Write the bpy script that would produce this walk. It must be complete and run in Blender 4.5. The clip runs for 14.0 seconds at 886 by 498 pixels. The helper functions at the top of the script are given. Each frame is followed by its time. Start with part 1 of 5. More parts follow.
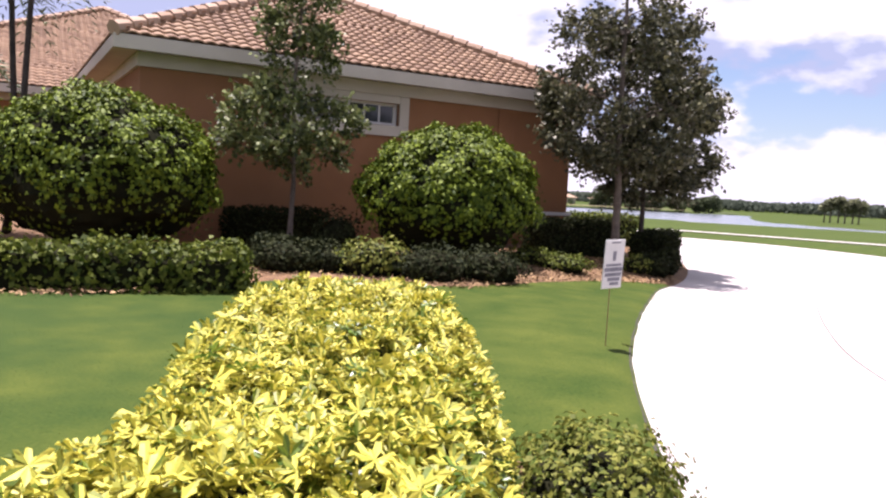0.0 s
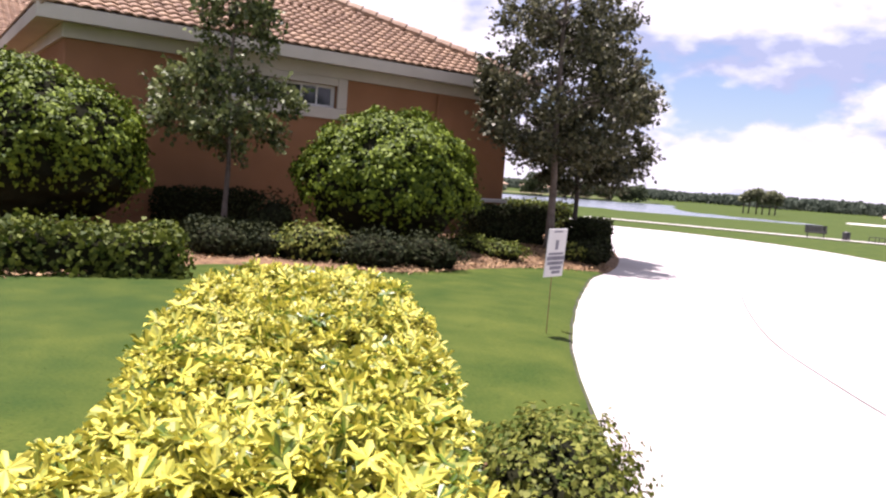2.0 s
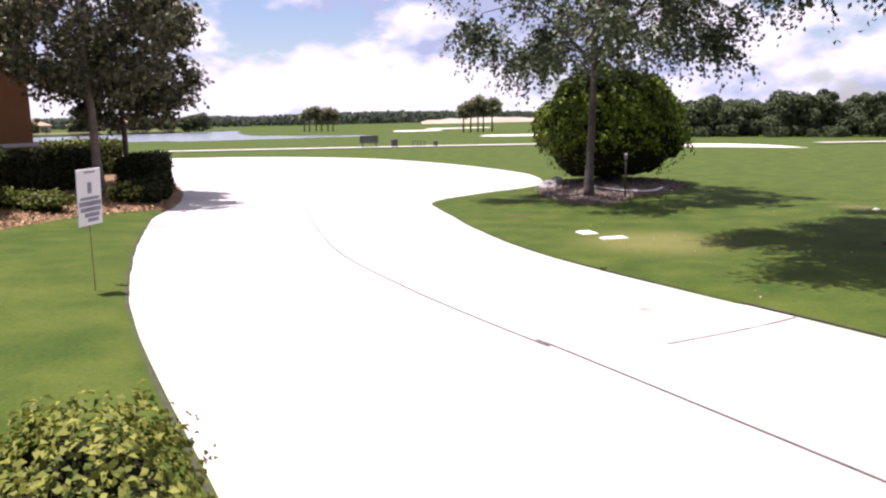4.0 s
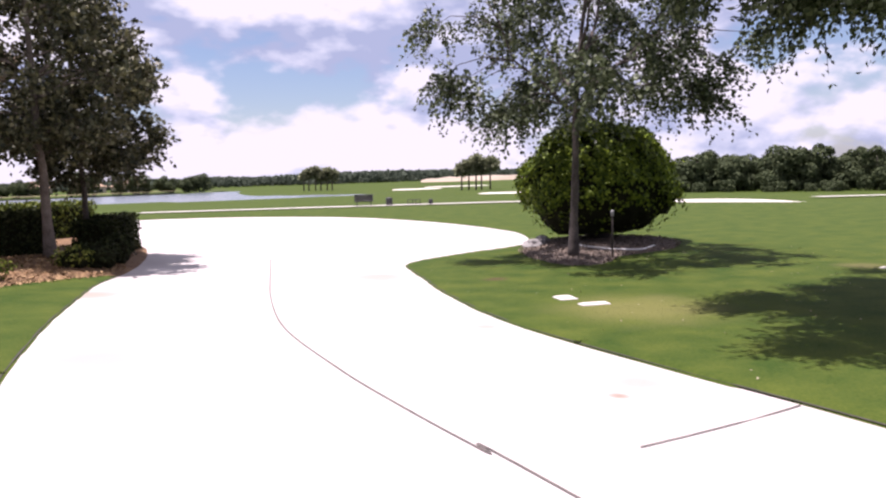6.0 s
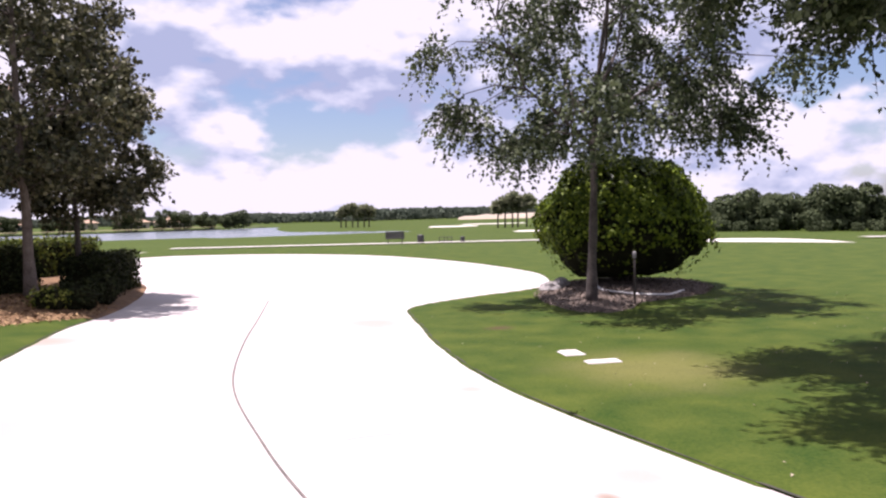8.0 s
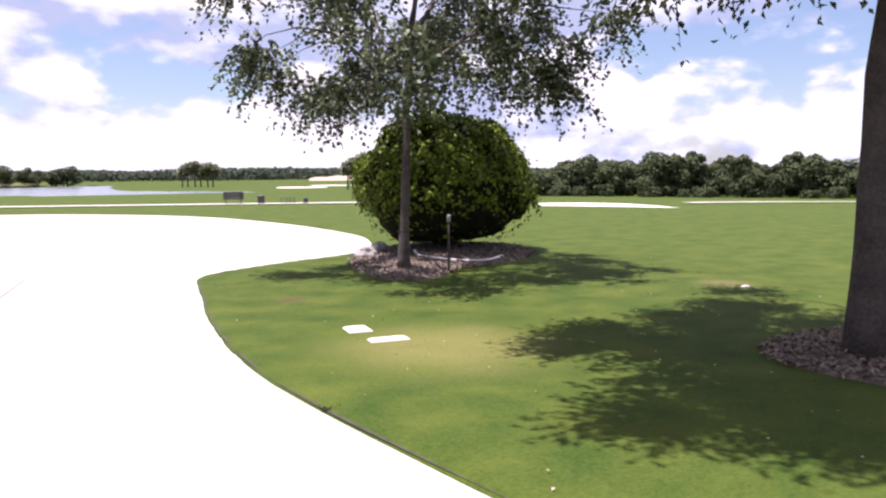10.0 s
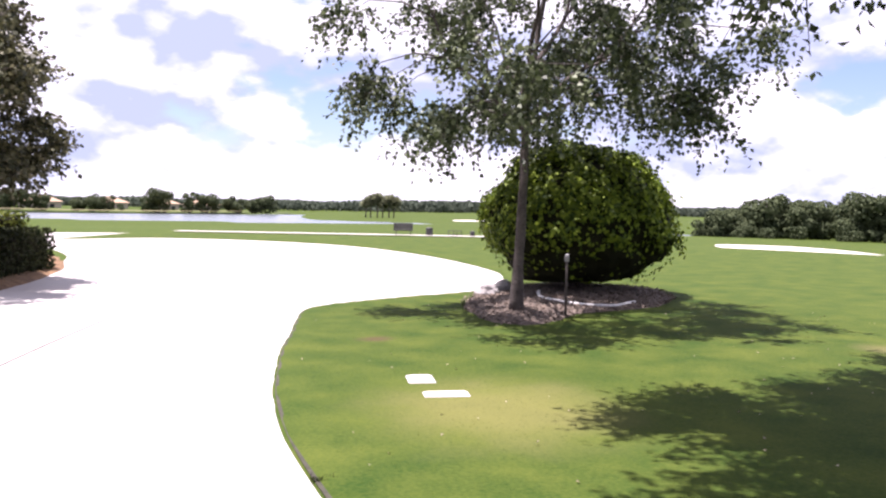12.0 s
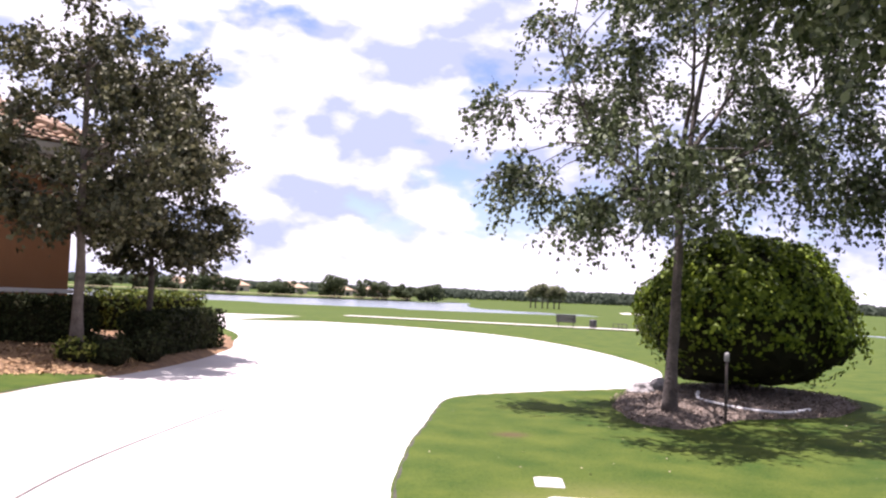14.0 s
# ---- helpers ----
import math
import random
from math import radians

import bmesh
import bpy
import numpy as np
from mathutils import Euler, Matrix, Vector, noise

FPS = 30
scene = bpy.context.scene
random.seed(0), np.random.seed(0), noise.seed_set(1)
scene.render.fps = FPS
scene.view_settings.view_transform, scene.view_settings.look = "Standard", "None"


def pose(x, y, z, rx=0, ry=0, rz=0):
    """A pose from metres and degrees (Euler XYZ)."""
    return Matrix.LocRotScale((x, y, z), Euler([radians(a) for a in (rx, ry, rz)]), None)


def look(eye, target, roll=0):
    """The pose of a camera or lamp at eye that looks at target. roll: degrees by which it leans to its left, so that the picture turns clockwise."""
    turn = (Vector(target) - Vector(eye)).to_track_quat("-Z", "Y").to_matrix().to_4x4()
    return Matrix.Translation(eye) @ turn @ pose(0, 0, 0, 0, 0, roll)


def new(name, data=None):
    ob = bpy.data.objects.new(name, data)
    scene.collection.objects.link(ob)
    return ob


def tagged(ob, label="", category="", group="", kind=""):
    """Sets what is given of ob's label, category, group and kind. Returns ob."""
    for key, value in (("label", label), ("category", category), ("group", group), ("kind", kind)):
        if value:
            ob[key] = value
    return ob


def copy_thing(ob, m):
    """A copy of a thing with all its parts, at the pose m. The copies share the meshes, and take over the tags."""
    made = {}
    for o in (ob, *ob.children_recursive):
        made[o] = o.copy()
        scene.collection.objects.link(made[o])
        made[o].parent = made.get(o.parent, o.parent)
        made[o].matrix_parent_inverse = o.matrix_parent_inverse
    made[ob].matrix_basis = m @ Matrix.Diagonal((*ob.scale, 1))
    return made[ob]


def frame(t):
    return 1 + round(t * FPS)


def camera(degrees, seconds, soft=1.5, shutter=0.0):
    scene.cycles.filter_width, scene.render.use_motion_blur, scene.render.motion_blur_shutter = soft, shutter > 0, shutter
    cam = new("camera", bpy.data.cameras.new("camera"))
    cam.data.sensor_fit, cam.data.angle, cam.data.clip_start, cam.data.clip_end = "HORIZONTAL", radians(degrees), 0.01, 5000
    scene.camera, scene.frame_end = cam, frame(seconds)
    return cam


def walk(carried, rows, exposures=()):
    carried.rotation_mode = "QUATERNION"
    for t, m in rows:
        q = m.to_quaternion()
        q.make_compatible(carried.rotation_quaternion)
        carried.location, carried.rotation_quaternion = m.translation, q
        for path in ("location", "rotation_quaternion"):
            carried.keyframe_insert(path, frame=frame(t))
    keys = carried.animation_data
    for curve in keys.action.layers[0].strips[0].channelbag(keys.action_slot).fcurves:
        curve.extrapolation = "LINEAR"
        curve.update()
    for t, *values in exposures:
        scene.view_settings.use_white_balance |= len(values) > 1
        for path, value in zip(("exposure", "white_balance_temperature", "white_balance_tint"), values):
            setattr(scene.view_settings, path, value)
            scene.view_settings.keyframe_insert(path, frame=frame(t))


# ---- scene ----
cam = camera(59.7, 14.0, 2.3)
PATH = [
    (0, (2.674, 1.178, 1.503), (2.397, 3.153, 1.349), 3.1),
    (0.5, (2.649, 1.195, 1.503), (2.318, 3.164, 1.384), 3.9),
    (1, (2.623, 1.175, 1.509), (2.3, 3.143, 1.364), 4.5),
    (1.5, (2.587, 1.161, 1.514), (2.271, 3.128, 1.335), 4.4),
    (2, (2.562, 1.184, 1.515), (2.465, 3.174, 1.332), 4.4),
    (2.5, (2.578, 1.304, 1.482), (2.883, 3.273, 1.309), 2.8),
    (3, (2.672, 1.408, 1.484), (3.182, 3.331, 1.275), 1.6),
    (3.5, (2.783, 1.529, 1.481), (3.455, 3.393, 1.213), -0.4),
    (4, (2.826, 1.582, 1.485), (3.752, 3.323, 1.149), -1.0),
    (4.2, (2.84, 1.575, 1.506), (3.883, 3.244, 1.148), -1.2),
    (6.3, (3.79, 2.31, 1.43), (4.66, 4.104, 1.277), -1.4),
    (6.5, (3.880, 2.384, 1.424), (4.696, 4.205, 1.293), -1.3),
    (7, (4.069, 2.565, 1.422), (4.819, 4.416, 1.326), -0.7),
    (7.5, (4.318, 2.758, 1.435), (5.090, 4.602, 1.357), -1.0),
    (8, (4.554, 2.865, 1.428), (5.406, 4.672, 1.338), -1.3),
    (8.5, (4.8, 2.95, 1.415), (5.768, 4.695, 1.277), -1.6),
    (9, (5.055, 3.065, 1.393), (6.148, 4.729, 1.197), -1.5),
    (9.2, (5.161, 3.144, 1.385), (6.307, 4.769, 1.172), -1.2),
    (11.3, (6.334, 3.49, 1.37), (7.474, 5.127, 1.228), 1.1),
    (11.5, (6.446, 3.498, 1.37), (7.477, 5.207, 1.243), 1.0),
    (12, (6.723, 3.651, 1.363), (7.504, 5.489, 1.257), 1.1),
    (12.5, (6.904, 3.796, 1.358), (7.475, 5.71, 1.259), 0.7),
    (13, (7.042, 3.97, 1.332), (7.428, 5.931, 1.26), 1.5),
    (13.5, (7.107, 4.045, 1.353), (7.378, 6.025, 1.425), 2.0),
    (14, (7.045, 3.781, 1.359), (7.411, 5.744, 1.473), 2.5),
]
UNIT = 1.25  # metres to one unit of the plan
walk(cam, [(t, look(Vector(eye) * UNIT, Vector(target) * UNIT, roll)) for t, eye, target, roll in PATH],
     [(t, stops, 6250, 31) for t, stops in ((0, 1.38), (2, 1.38), (3, 1.35), (4.2, 1.22), (6.5, 1.1), (9, 1.12), (11.3, 1.82), (11.5, 1.78), (12, 1.65), (12.5, 1.63), (14, 1.62))])


# ---- light: high sun behind the house, hazy cumulus sky ----
SUN_DIR = Vector((-0.14, 0.14, 1.0)).normalized()
sun = new("sun", bpy.data.lights.new("sun", "SUN"))
sun.data.energy, sun.data.angle, sun.data.color = 5.0, radians(0.6), (1.0, 0.955, 0.88)
sun.matrix_world = look(SUN_DIR * 50, (0, 0, 0))

world = bpy.data.worlds.new("sky")
scene.world = world
world.use_nodes = True


def build_sky(tree):
    nodes, links = tree.nodes, tree.links
    nodes.clear()

    def node(kind, **values):
        n = nodes.new(kind)
        for key, value in values.items():
            n.inputs[key].default_value = value
        return n

    def calc(op, a, b=None):
        n = nodes.new("ShaderNodeMath")
        n.operation = op
        for k, v in enumerate((a, b)):
            if v is None:
                continue
            if isinstance(v, (int, float)):
                n.inputs[k].default_value = v
            else:
                links.new(v, n.inputs[k])
        return n.outputs[0]

    sky = nodes.new("ShaderNodeTexSky")
    sky.sky_type, sky.sun_disc = "NISHITA", False
    sky.sun_elevation = math.asin(SUN_DIR.z)
    sky.sun_rotation = math.atan2(SUN_DIR.x, SUN_DIR.y)
    sky.dust_density, sky.ozone_density = 0.7, 2.0
    coord = nodes.new("ShaderNodeTexCoord")
    split = nodes.new("ShaderNodeSeparateXYZ")
    links.new(coord.outputs["Generated"], split.inputs[0])
    x, y, z = split.outputs
    # heaped clouds, wider than high
    def density(lift):
        flat = nodes.new("ShaderNodeCombineXYZ")
        links.new(x, flat.inputs[0])
        links.new(y, flat.inputs[1])
        links.new(calc("MULTIPLY", calc("ADD", z, lift), 1.9), flat.inputs[2])
        big = node("ShaderNodeTexNoise", Scale=3.3, Detail=7.0, Roughness=0.52, Distortion=0.0)
        links.new(flat.outputs[0], big.inputs["Vector"])
        puff = node("ShaderNodeTexVoronoi", Scale=11.0, Detail=2.0, Roughness=0.55)
        links.new(flat.outputs[0], puff.inputs["Vector"])
        return calc("SUBTRACT", big.outputs[0], calc("MULTIPLY", puff.outputs["Distance"], 0.085))

    here, above = density(0.31), density(0.35)
    mask = nodes.new("ShaderNodeMapRange")
    mask.interpolation_type = "SMOOTHSTEP"
    mask.inputs[1].default_value, mask.inputs[2].default_value = 0.30, 0.37
    links.new(here, mask.inputs[0])
    # bright crests where the cloud thins upwards, grey bases below its thick part
    lit = calc("ADD", calc("MULTIPLY", calc("SUBTRACT", here, above), 4.6), 0.56)
    ramp = nodes.new("ShaderNodeValToRGB")
    ramp.color_ramp.elements[0].position, ramp.color_ramp.elements[0].color = 0.28, (0.47, 0.55, 0.72, 1)
    ramp.color_ramp.elements[1].position, ramp.color_ramp.elements[1].color = 0.72, (1.0, 1.0, 1.03, 1)
    middle = ramp.color_ramp.elements.new(0.5)
    middle.color = (0.72, 0.78, 0.90, 1)
    links.new(lit, ramp.inputs[0])
    clear, cloud = nodes.new("ShaderNodeBackground"), nodes.new("ShaderNodeBackground")
    clear.inputs[1].default_value, cloud.inputs[1].default_value = SKY_STRENGTH, CLOUD_STRENGTH
    links.new(sky.outputs[0], clear.inputs[0])
    links.new(ramp.outputs[0], cloud.inputs[0])
    mix, out = nodes.new("ShaderNodeMixShader"), nodes.new("ShaderNodeOutputWorld")
    haze = nodes.new("ShaderNodeMapRange")
    haze.interpolation_type = "SMOOTHSTEP"
    for k, v in enumerate((0.0, 0.10, 0.35, 0.0)):
        haze.inputs[k + 1].default_value = v
    links.new(z, haze.inputs[0])
    links.new(calc("MAXIMUM", mask.outputs[0], haze.outputs[0]), mix.inputs[0])
    links.new(clear.outputs[0], mix.inputs[1])
    links.new(cloud.outputs[0], mix.inputs[2])
    links.new(mix.outputs[0], out.inputs[0])


SKY_STRENGTH, CLOUD_STRENGTH = 0.056, 0.445
build_sky(world.node_tree)


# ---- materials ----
ALBEDO_CUT = 0.78  # stands in for a stronger sun: surface colours cut, exposure raised


def surface(name, dark, light, scale=3.0, rough=0.8, bump=0.2, fine=60.0, metal=0.0, per="", through_light=0.0, spots=(), gloss=0.5):
    """A material of two mixed colours: broad patches, fine grain and relief. per: what it varies by besides (island or object)."""
    m = bpy.data.materials.new(name)
    m.use_nodes = True
    nodes, links = m.node_tree.nodes, m.node_tree.links
    shader, out = nodes["Principled BSDF"], nodes["Material Output"]
    coord = nodes.new("ShaderNodeTexCoord")
    broad, grain = nodes.new("ShaderNodeTexNoise"), nodes.new("ShaderNodeTexNoise")
    broad.inputs["Scale"].default_value, broad.inputs["Detail"].default_value = scale / UNIT, 5.0
    grain.inputs["Scale"].default_value, grain.inputs["Detail"].default_value = fine / UNIT, 3.0
    links.new(coord.outputs["Object"], broad.inputs["Vector"])
    links.new(coord.outputs["Object"], grain.inputs["Vector"])
    both = nodes.new("ShaderNodeMix")
    both.inputs[0].default_value = 0.4
    links.new(broad.outputs[0], both.inputs[2])
    links.new(grain.outputs[0], both.inputs[3])
    factor = both.outputs[0]
    if per:
        source = nodes.new("ShaderNodeNewGeometry" if per == "island" else "ShaderNodeObjectInfo")
        blend = nodes.new("ShaderNodeMix")
        blend.inputs[0].default_value = 0.62
        links.new(factor, blend.inputs[2])
        links.new(source.outputs["Random Per Island" if per == "island" else "Random"], blend.inputs[3])
        factor = blend.outputs[0]
    ramp = nodes.new("ShaderNodeValToRGB")
    low, high = (0.33, 0.67) if not per else (0.2, 0.8)
    ramp.color_ramp.elements[0].position, ramp.color_ramp.elements[0].color = low, (*(c * ALBEDO_CUT for c in dark), 1)
    ramp.color_ramp.elements[1].position, ramp.color_ramp.elements[1].color = high, (*(c * ALBEDO_CUT for c in light), 1)
    links.new(factor, ramp.inputs[0])
    colour = ramp.outputs[0]
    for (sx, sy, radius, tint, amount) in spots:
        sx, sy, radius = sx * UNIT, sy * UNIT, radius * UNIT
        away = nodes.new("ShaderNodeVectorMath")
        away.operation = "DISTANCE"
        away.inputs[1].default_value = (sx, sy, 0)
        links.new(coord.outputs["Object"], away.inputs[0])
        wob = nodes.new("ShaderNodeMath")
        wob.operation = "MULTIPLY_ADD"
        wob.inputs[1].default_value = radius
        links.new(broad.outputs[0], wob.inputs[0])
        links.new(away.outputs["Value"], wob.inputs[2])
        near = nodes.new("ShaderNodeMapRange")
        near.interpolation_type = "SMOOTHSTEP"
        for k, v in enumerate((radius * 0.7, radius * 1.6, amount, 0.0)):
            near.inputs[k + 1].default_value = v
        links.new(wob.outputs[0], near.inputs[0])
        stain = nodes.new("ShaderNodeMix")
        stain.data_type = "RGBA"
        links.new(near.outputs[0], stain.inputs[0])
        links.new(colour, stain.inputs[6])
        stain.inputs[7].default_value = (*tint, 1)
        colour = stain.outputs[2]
    links.new(colour, shader.inputs["Base Color"])
    shader.inputs["Roughness"].default_value, shader.inputs["Metallic"].default_value = rough, metal
    shader.inputs["Specular IOR Level"].default_value = gloss
    if bump:
        relief = nodes.new("ShaderNodeBump")
        relief.inputs["Strength"].default_value, relief.inputs["Distance"].default_value = bump, 0.02
        links.new(grain.outputs[0], relief.inputs["Height"])
        links.new(relief.outputs[0], shader.inputs["Normal"])
    if through_light:
        thin, mix = nodes.new("ShaderNodeBsdfTranslucent"), nodes.new("ShaderNodeMixShader")
        links.new(colour, thin.inputs[0])
        mix.inputs[0].default_value = through_light
        links.new(shader.outputs[0], mix.inputs[1])
        links.new(thin.outputs[0], mix.inputs[2])
        links.new(mix.outputs[0], out.inputs[0])
    return m


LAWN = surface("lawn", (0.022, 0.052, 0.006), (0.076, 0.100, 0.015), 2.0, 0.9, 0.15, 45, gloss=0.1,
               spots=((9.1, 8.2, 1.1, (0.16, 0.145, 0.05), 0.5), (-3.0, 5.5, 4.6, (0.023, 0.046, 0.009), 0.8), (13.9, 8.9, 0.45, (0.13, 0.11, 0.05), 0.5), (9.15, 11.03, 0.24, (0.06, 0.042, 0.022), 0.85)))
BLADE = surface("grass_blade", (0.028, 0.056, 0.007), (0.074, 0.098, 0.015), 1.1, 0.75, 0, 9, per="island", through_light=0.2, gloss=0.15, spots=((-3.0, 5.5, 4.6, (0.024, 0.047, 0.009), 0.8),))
CONCRETE = surface("concrete", (0.42, 0.38, 0.355), (0.56, 0.53, 0.51), 0.7, 0.75, 0.15, 120, gloss=0.3,
                   spots=((8.0, 12.5, 0.7, (0.24, 0.17, 0.13), 0.6), (4.1, 12.2, 0.6, (0.22, 0.18, 0.14), 0.75), (7.2, 6.1, 0.3, (0.20, 0.14, 0.10), 0.45), (5.6, 7.4, 0.25, (0.30, 0.22, 0.17), 0.5), (3.9, 9.9, 0.4, (0.23, 0.18, 0.14), 0.7), (7.4, 8.4, 0.2, (0.24, 0.17, 0.13), 0.6), (3.95, 8.2, 0.8, (0.23, 0.20, 0.18), 0.6), (4.1, 6.3, 0.7, (0.25, 0.22, 0.20), 0.6), (6.85, 5.9, 0.12, (0.16, 0.11, 0.07), 0.8), (5.2, 4.45, 0.13, (0.20, 0.13, 0.08), 0.8)))
PATHWAY = surface("pale_path", (0.48, 0.46, 0.42), (0.6, 0.57, 0.52), 0.8, 0.85, 0.1, 80)
JOINT = surface("joint_dirt", (0.07, 0.062, 0.055), (0.20, 0.17, 0.15), 8, 0.95, 0.2, 120)
MULCH = surface("pine_mulch", (0.075, 0.038, 0.015), (0.27, 0.155, 0.066), 6, 0.95, 0.9, 55)
CHIP = surface("mulch_chip", (0.11, 0.058, 0.022), (0.47, 0.31, 0.145), 4, 0.9, 0.2, 40, per="island")
OLD_MULCH = surface("grey_mulch", (0.060, 0.045, 0.034), (0.21, 0.165, 0.130), 6, 0.95, 0.9, 55)
OLD_CHIP = surface("grey_chip", (0.070, 0.052, 0.038), (0.30, 0.235, 0.18), 4, 0.9, 0.2, 40, per="island")
SAND = surface("bunker_sand", (0.62, 0.58, 0.52), (0.74, 0.71, 0.66), 1.5, 0.95, 0.3, 60)
TAN_SAND = surface("tan_sand", (0.27, 0.22, 0.16), (0.40, 0.34, 0.26), 0.08, 0.95, 0, 2)
STUCCO = surface("orange_stucco", (0.285, 0.140, 0.068), (0.345, 0.175, 0.088), 1.2, 0.9, 0.35, 150, gloss=0.2)
CREAM = surface("cream_trim", (0.52, 0.48, 0.40), (0.62, 0.585, 0.50), 1.5, 0.7, 0.15, 120, gloss=0.3)
WHITE = surface("white_paint", (0.66, 0.66, 0.64), (0.76, 0.76, 0.74), 2.0, 0.6, 0.05, 90)
TILE = surface("clay_tile", (0.27, 0.155, 0.085), (0.46, 0.29, 0.165), 1.1, 0.75, 0.35, 40, per="object")
TILE_MANY = surface("clay_tiles_far", (0.27, 0.155, 0.085), (0.46, 0.29, 0.165), 1.1, 0.75, 0.35, 40, per="island")
RIDGE = surface("ridge_tile", (0.33, 0.21, 0.13), (0.50, 0.36, 0.25), 2, 0.8, 0.3, 40, per="island")
UNDERLAY = surface("roof_underlay", (0.28, 0.14, 0.09), (0.38, 0.20, 0.13), 2, 0.9, 0.2, 40)
GLASS = surface("dark_glass", (0.02, 0.025, 0.03), (0.04, 0.045, 0.05), 1, 0.06, 0, 10)
BARK = surface("grey_bark", (0.036, 0.029, 0.025), (0.135, 0.112, 0.096), 5, 0.95, 1.0, 35)
DARK_BARK = surface("dark_bark", (0.022, 0.018, 0.016), (0.085, 0.07, 0.06), 5, 0.95, 1.0, 35)
PALE_BARK = surface("pale_bark", (0.08, 0.062, 0.048), (0.23, 0.19, 0.155), 6, 0.95, 0.6, 45)
PALM_BARK = surface("palm_bark", (0.07, 0.055, 0.045), (0.17, 0.14, 0.11), 5, 0.95, 0.8, 30)
OAK_LEAF = surface("oak_leaf", (0.022, 0.038, 0.014), (0.175, 0.215, 0.105), 0.9, 0.55, 0, 12, per="island", through_light=0.22, gloss=0.28)
HOLLY_LEAF = surface("holly_leaf", (0.030, 0.038, 0.018), (0.185, 0.183, 0.092), 0.9, 0.52, 0, 12, per="island", through_light=0.18, gloss=0.28)
DOME_LEAF = surface("dome_leaf", (0.030, 0.060, 0.005), (0.190, 0.260, 0.018), 1.1, 0.6, 0, 12, per="island", through_light=0.10, gloss=0.15)
HEDGE_LEAF = surface("hedge_leaf", (0.030, 0.055, 0.007), (0.165, 0.200, 0.028), 0.8, 0.62, 0, 12, per="island", through_light=0.2, gloss=0.15)
# hedge green made much darker: shade put into the leaf colour
SHADE_LEAF = surface("shade_coloured_leaf", (0.010, 0.017, 0.006), (0.042, 0.050, 0.018), 0.8, 0.75, 0, 12, per="island", through_light=0.12, gloss=0.08)
OLIVE_LEAF = surface("olive_leaf", (0.050, 0.078, 0.010), (0.25, 0.265, 0.050), 1.2, 0.6, 0, 12, per="island", through_light=0.22, gloss=0.12)
GOLD_LEAF = surface("golden_leaf", (0.085, 0.145, 0.007), (0.84, 0.76, 0.12), 2.4, 0.5, 0.1, 30, per="island", through_light=0.18, gloss=0.25)
GREEN_LEAF = surface("green_rosette", (0.06, 0.13, 0.015), (0.20, 0.30, 0.04), 2, 0.35, 0.05, 30, per="island", through_light=0.3)
# lightened: some distance haze is in this colour
FAR_LEAF = surface("far_leaf", (0.042, 0.060, 0.028), (0.100, 0.124, 0.058), 0.05, 0.7, 0, 1, per="island", through_light=0.2, gloss=0.08)
PALM_LEAF = surface("palm_leaf", (0.12, 0.14, 0.075), (0.36, 0.38, 0.23), 0.5, 0.6, 0, 3, per="island", through_light=0.35, gloss=0.2)
MID_LEAF = surface("young_leaf", (0.030, 0.054, 0.014), (0.24, 0.28, 0.095), 0.9, 0.5, 0, 12, per="island", through_light=0.22, gloss=0.28)
DRY_LEAF = surface("dry_leaf", (0.14, 0.12, 0.06), (0.38, 0.34, 0.22), 3, 0.8, 0, 20, per="island")
# distance haze is mixed into the woods' colour here
WOOD_FAR = surface("far_woods", (0.062, 0.080, 0.058), (0.090, 0.112, 0.080), 0.02, 0.8, 0, 0.3, per="island", gloss=0.03)
# near-black: the shade between leaves put into a colour
SHADE_FILL = surface("leaf_gap_shade", (0.010, 0.012, 0.006), (0.022, 0.022, 0.010), 5, 1.0, 0.5, 30, gloss=0.05)
RUST = surface("rusty_stake", (0.14, 0.065, 0.03), (0.30, 0.15, 0.08), 20, 0.7, 0.1, 80)
INK = surface("sign_ink", (0.13, 0.13, 0.16), (0.28, 0.28, 0.32), 9, 0.8, 0, 60)
BLACK_METAL = surface("black_metal", (0.014, 0.014, 0.014), (0.035, 0.033, 0.030), 5, 0.5, 0.1, 60)
GREY_PLASTIC = surface("grey_plastic", (0.30, 0.29, 0.28), (0.45, 0.44, 0.43), 5, 0.6, 0.1, 60)
SOIL = surface("edge_soil", (0.018, 0.02, 0.010), (0.06, 0.055, 0.035), 8, 0.95, 0.3, 90)
FAR_ROOF = surface("far_roof", (0.30, 0.20, 0.13), (0.42, 0.30, 0.20), 0.3, 0.9, 0, 4)
FAR_WALL = surface("far_wall", (0.42, 0.36, 0.28), (0.52, 0.46, 0.37), 0.3, 0.9, 0, 4)
STONE = surface("pale_stone", (0.42, 0.40, 0.38), (0.62, 0.60, 0.57), 5, 0.9, 0.5, 40)
CURB_STONE = surface("grey_stone", (0.20, 0.19, 0.18), (0.38, 0.36, 0.34), 5, 0.9, 0.6, 40)


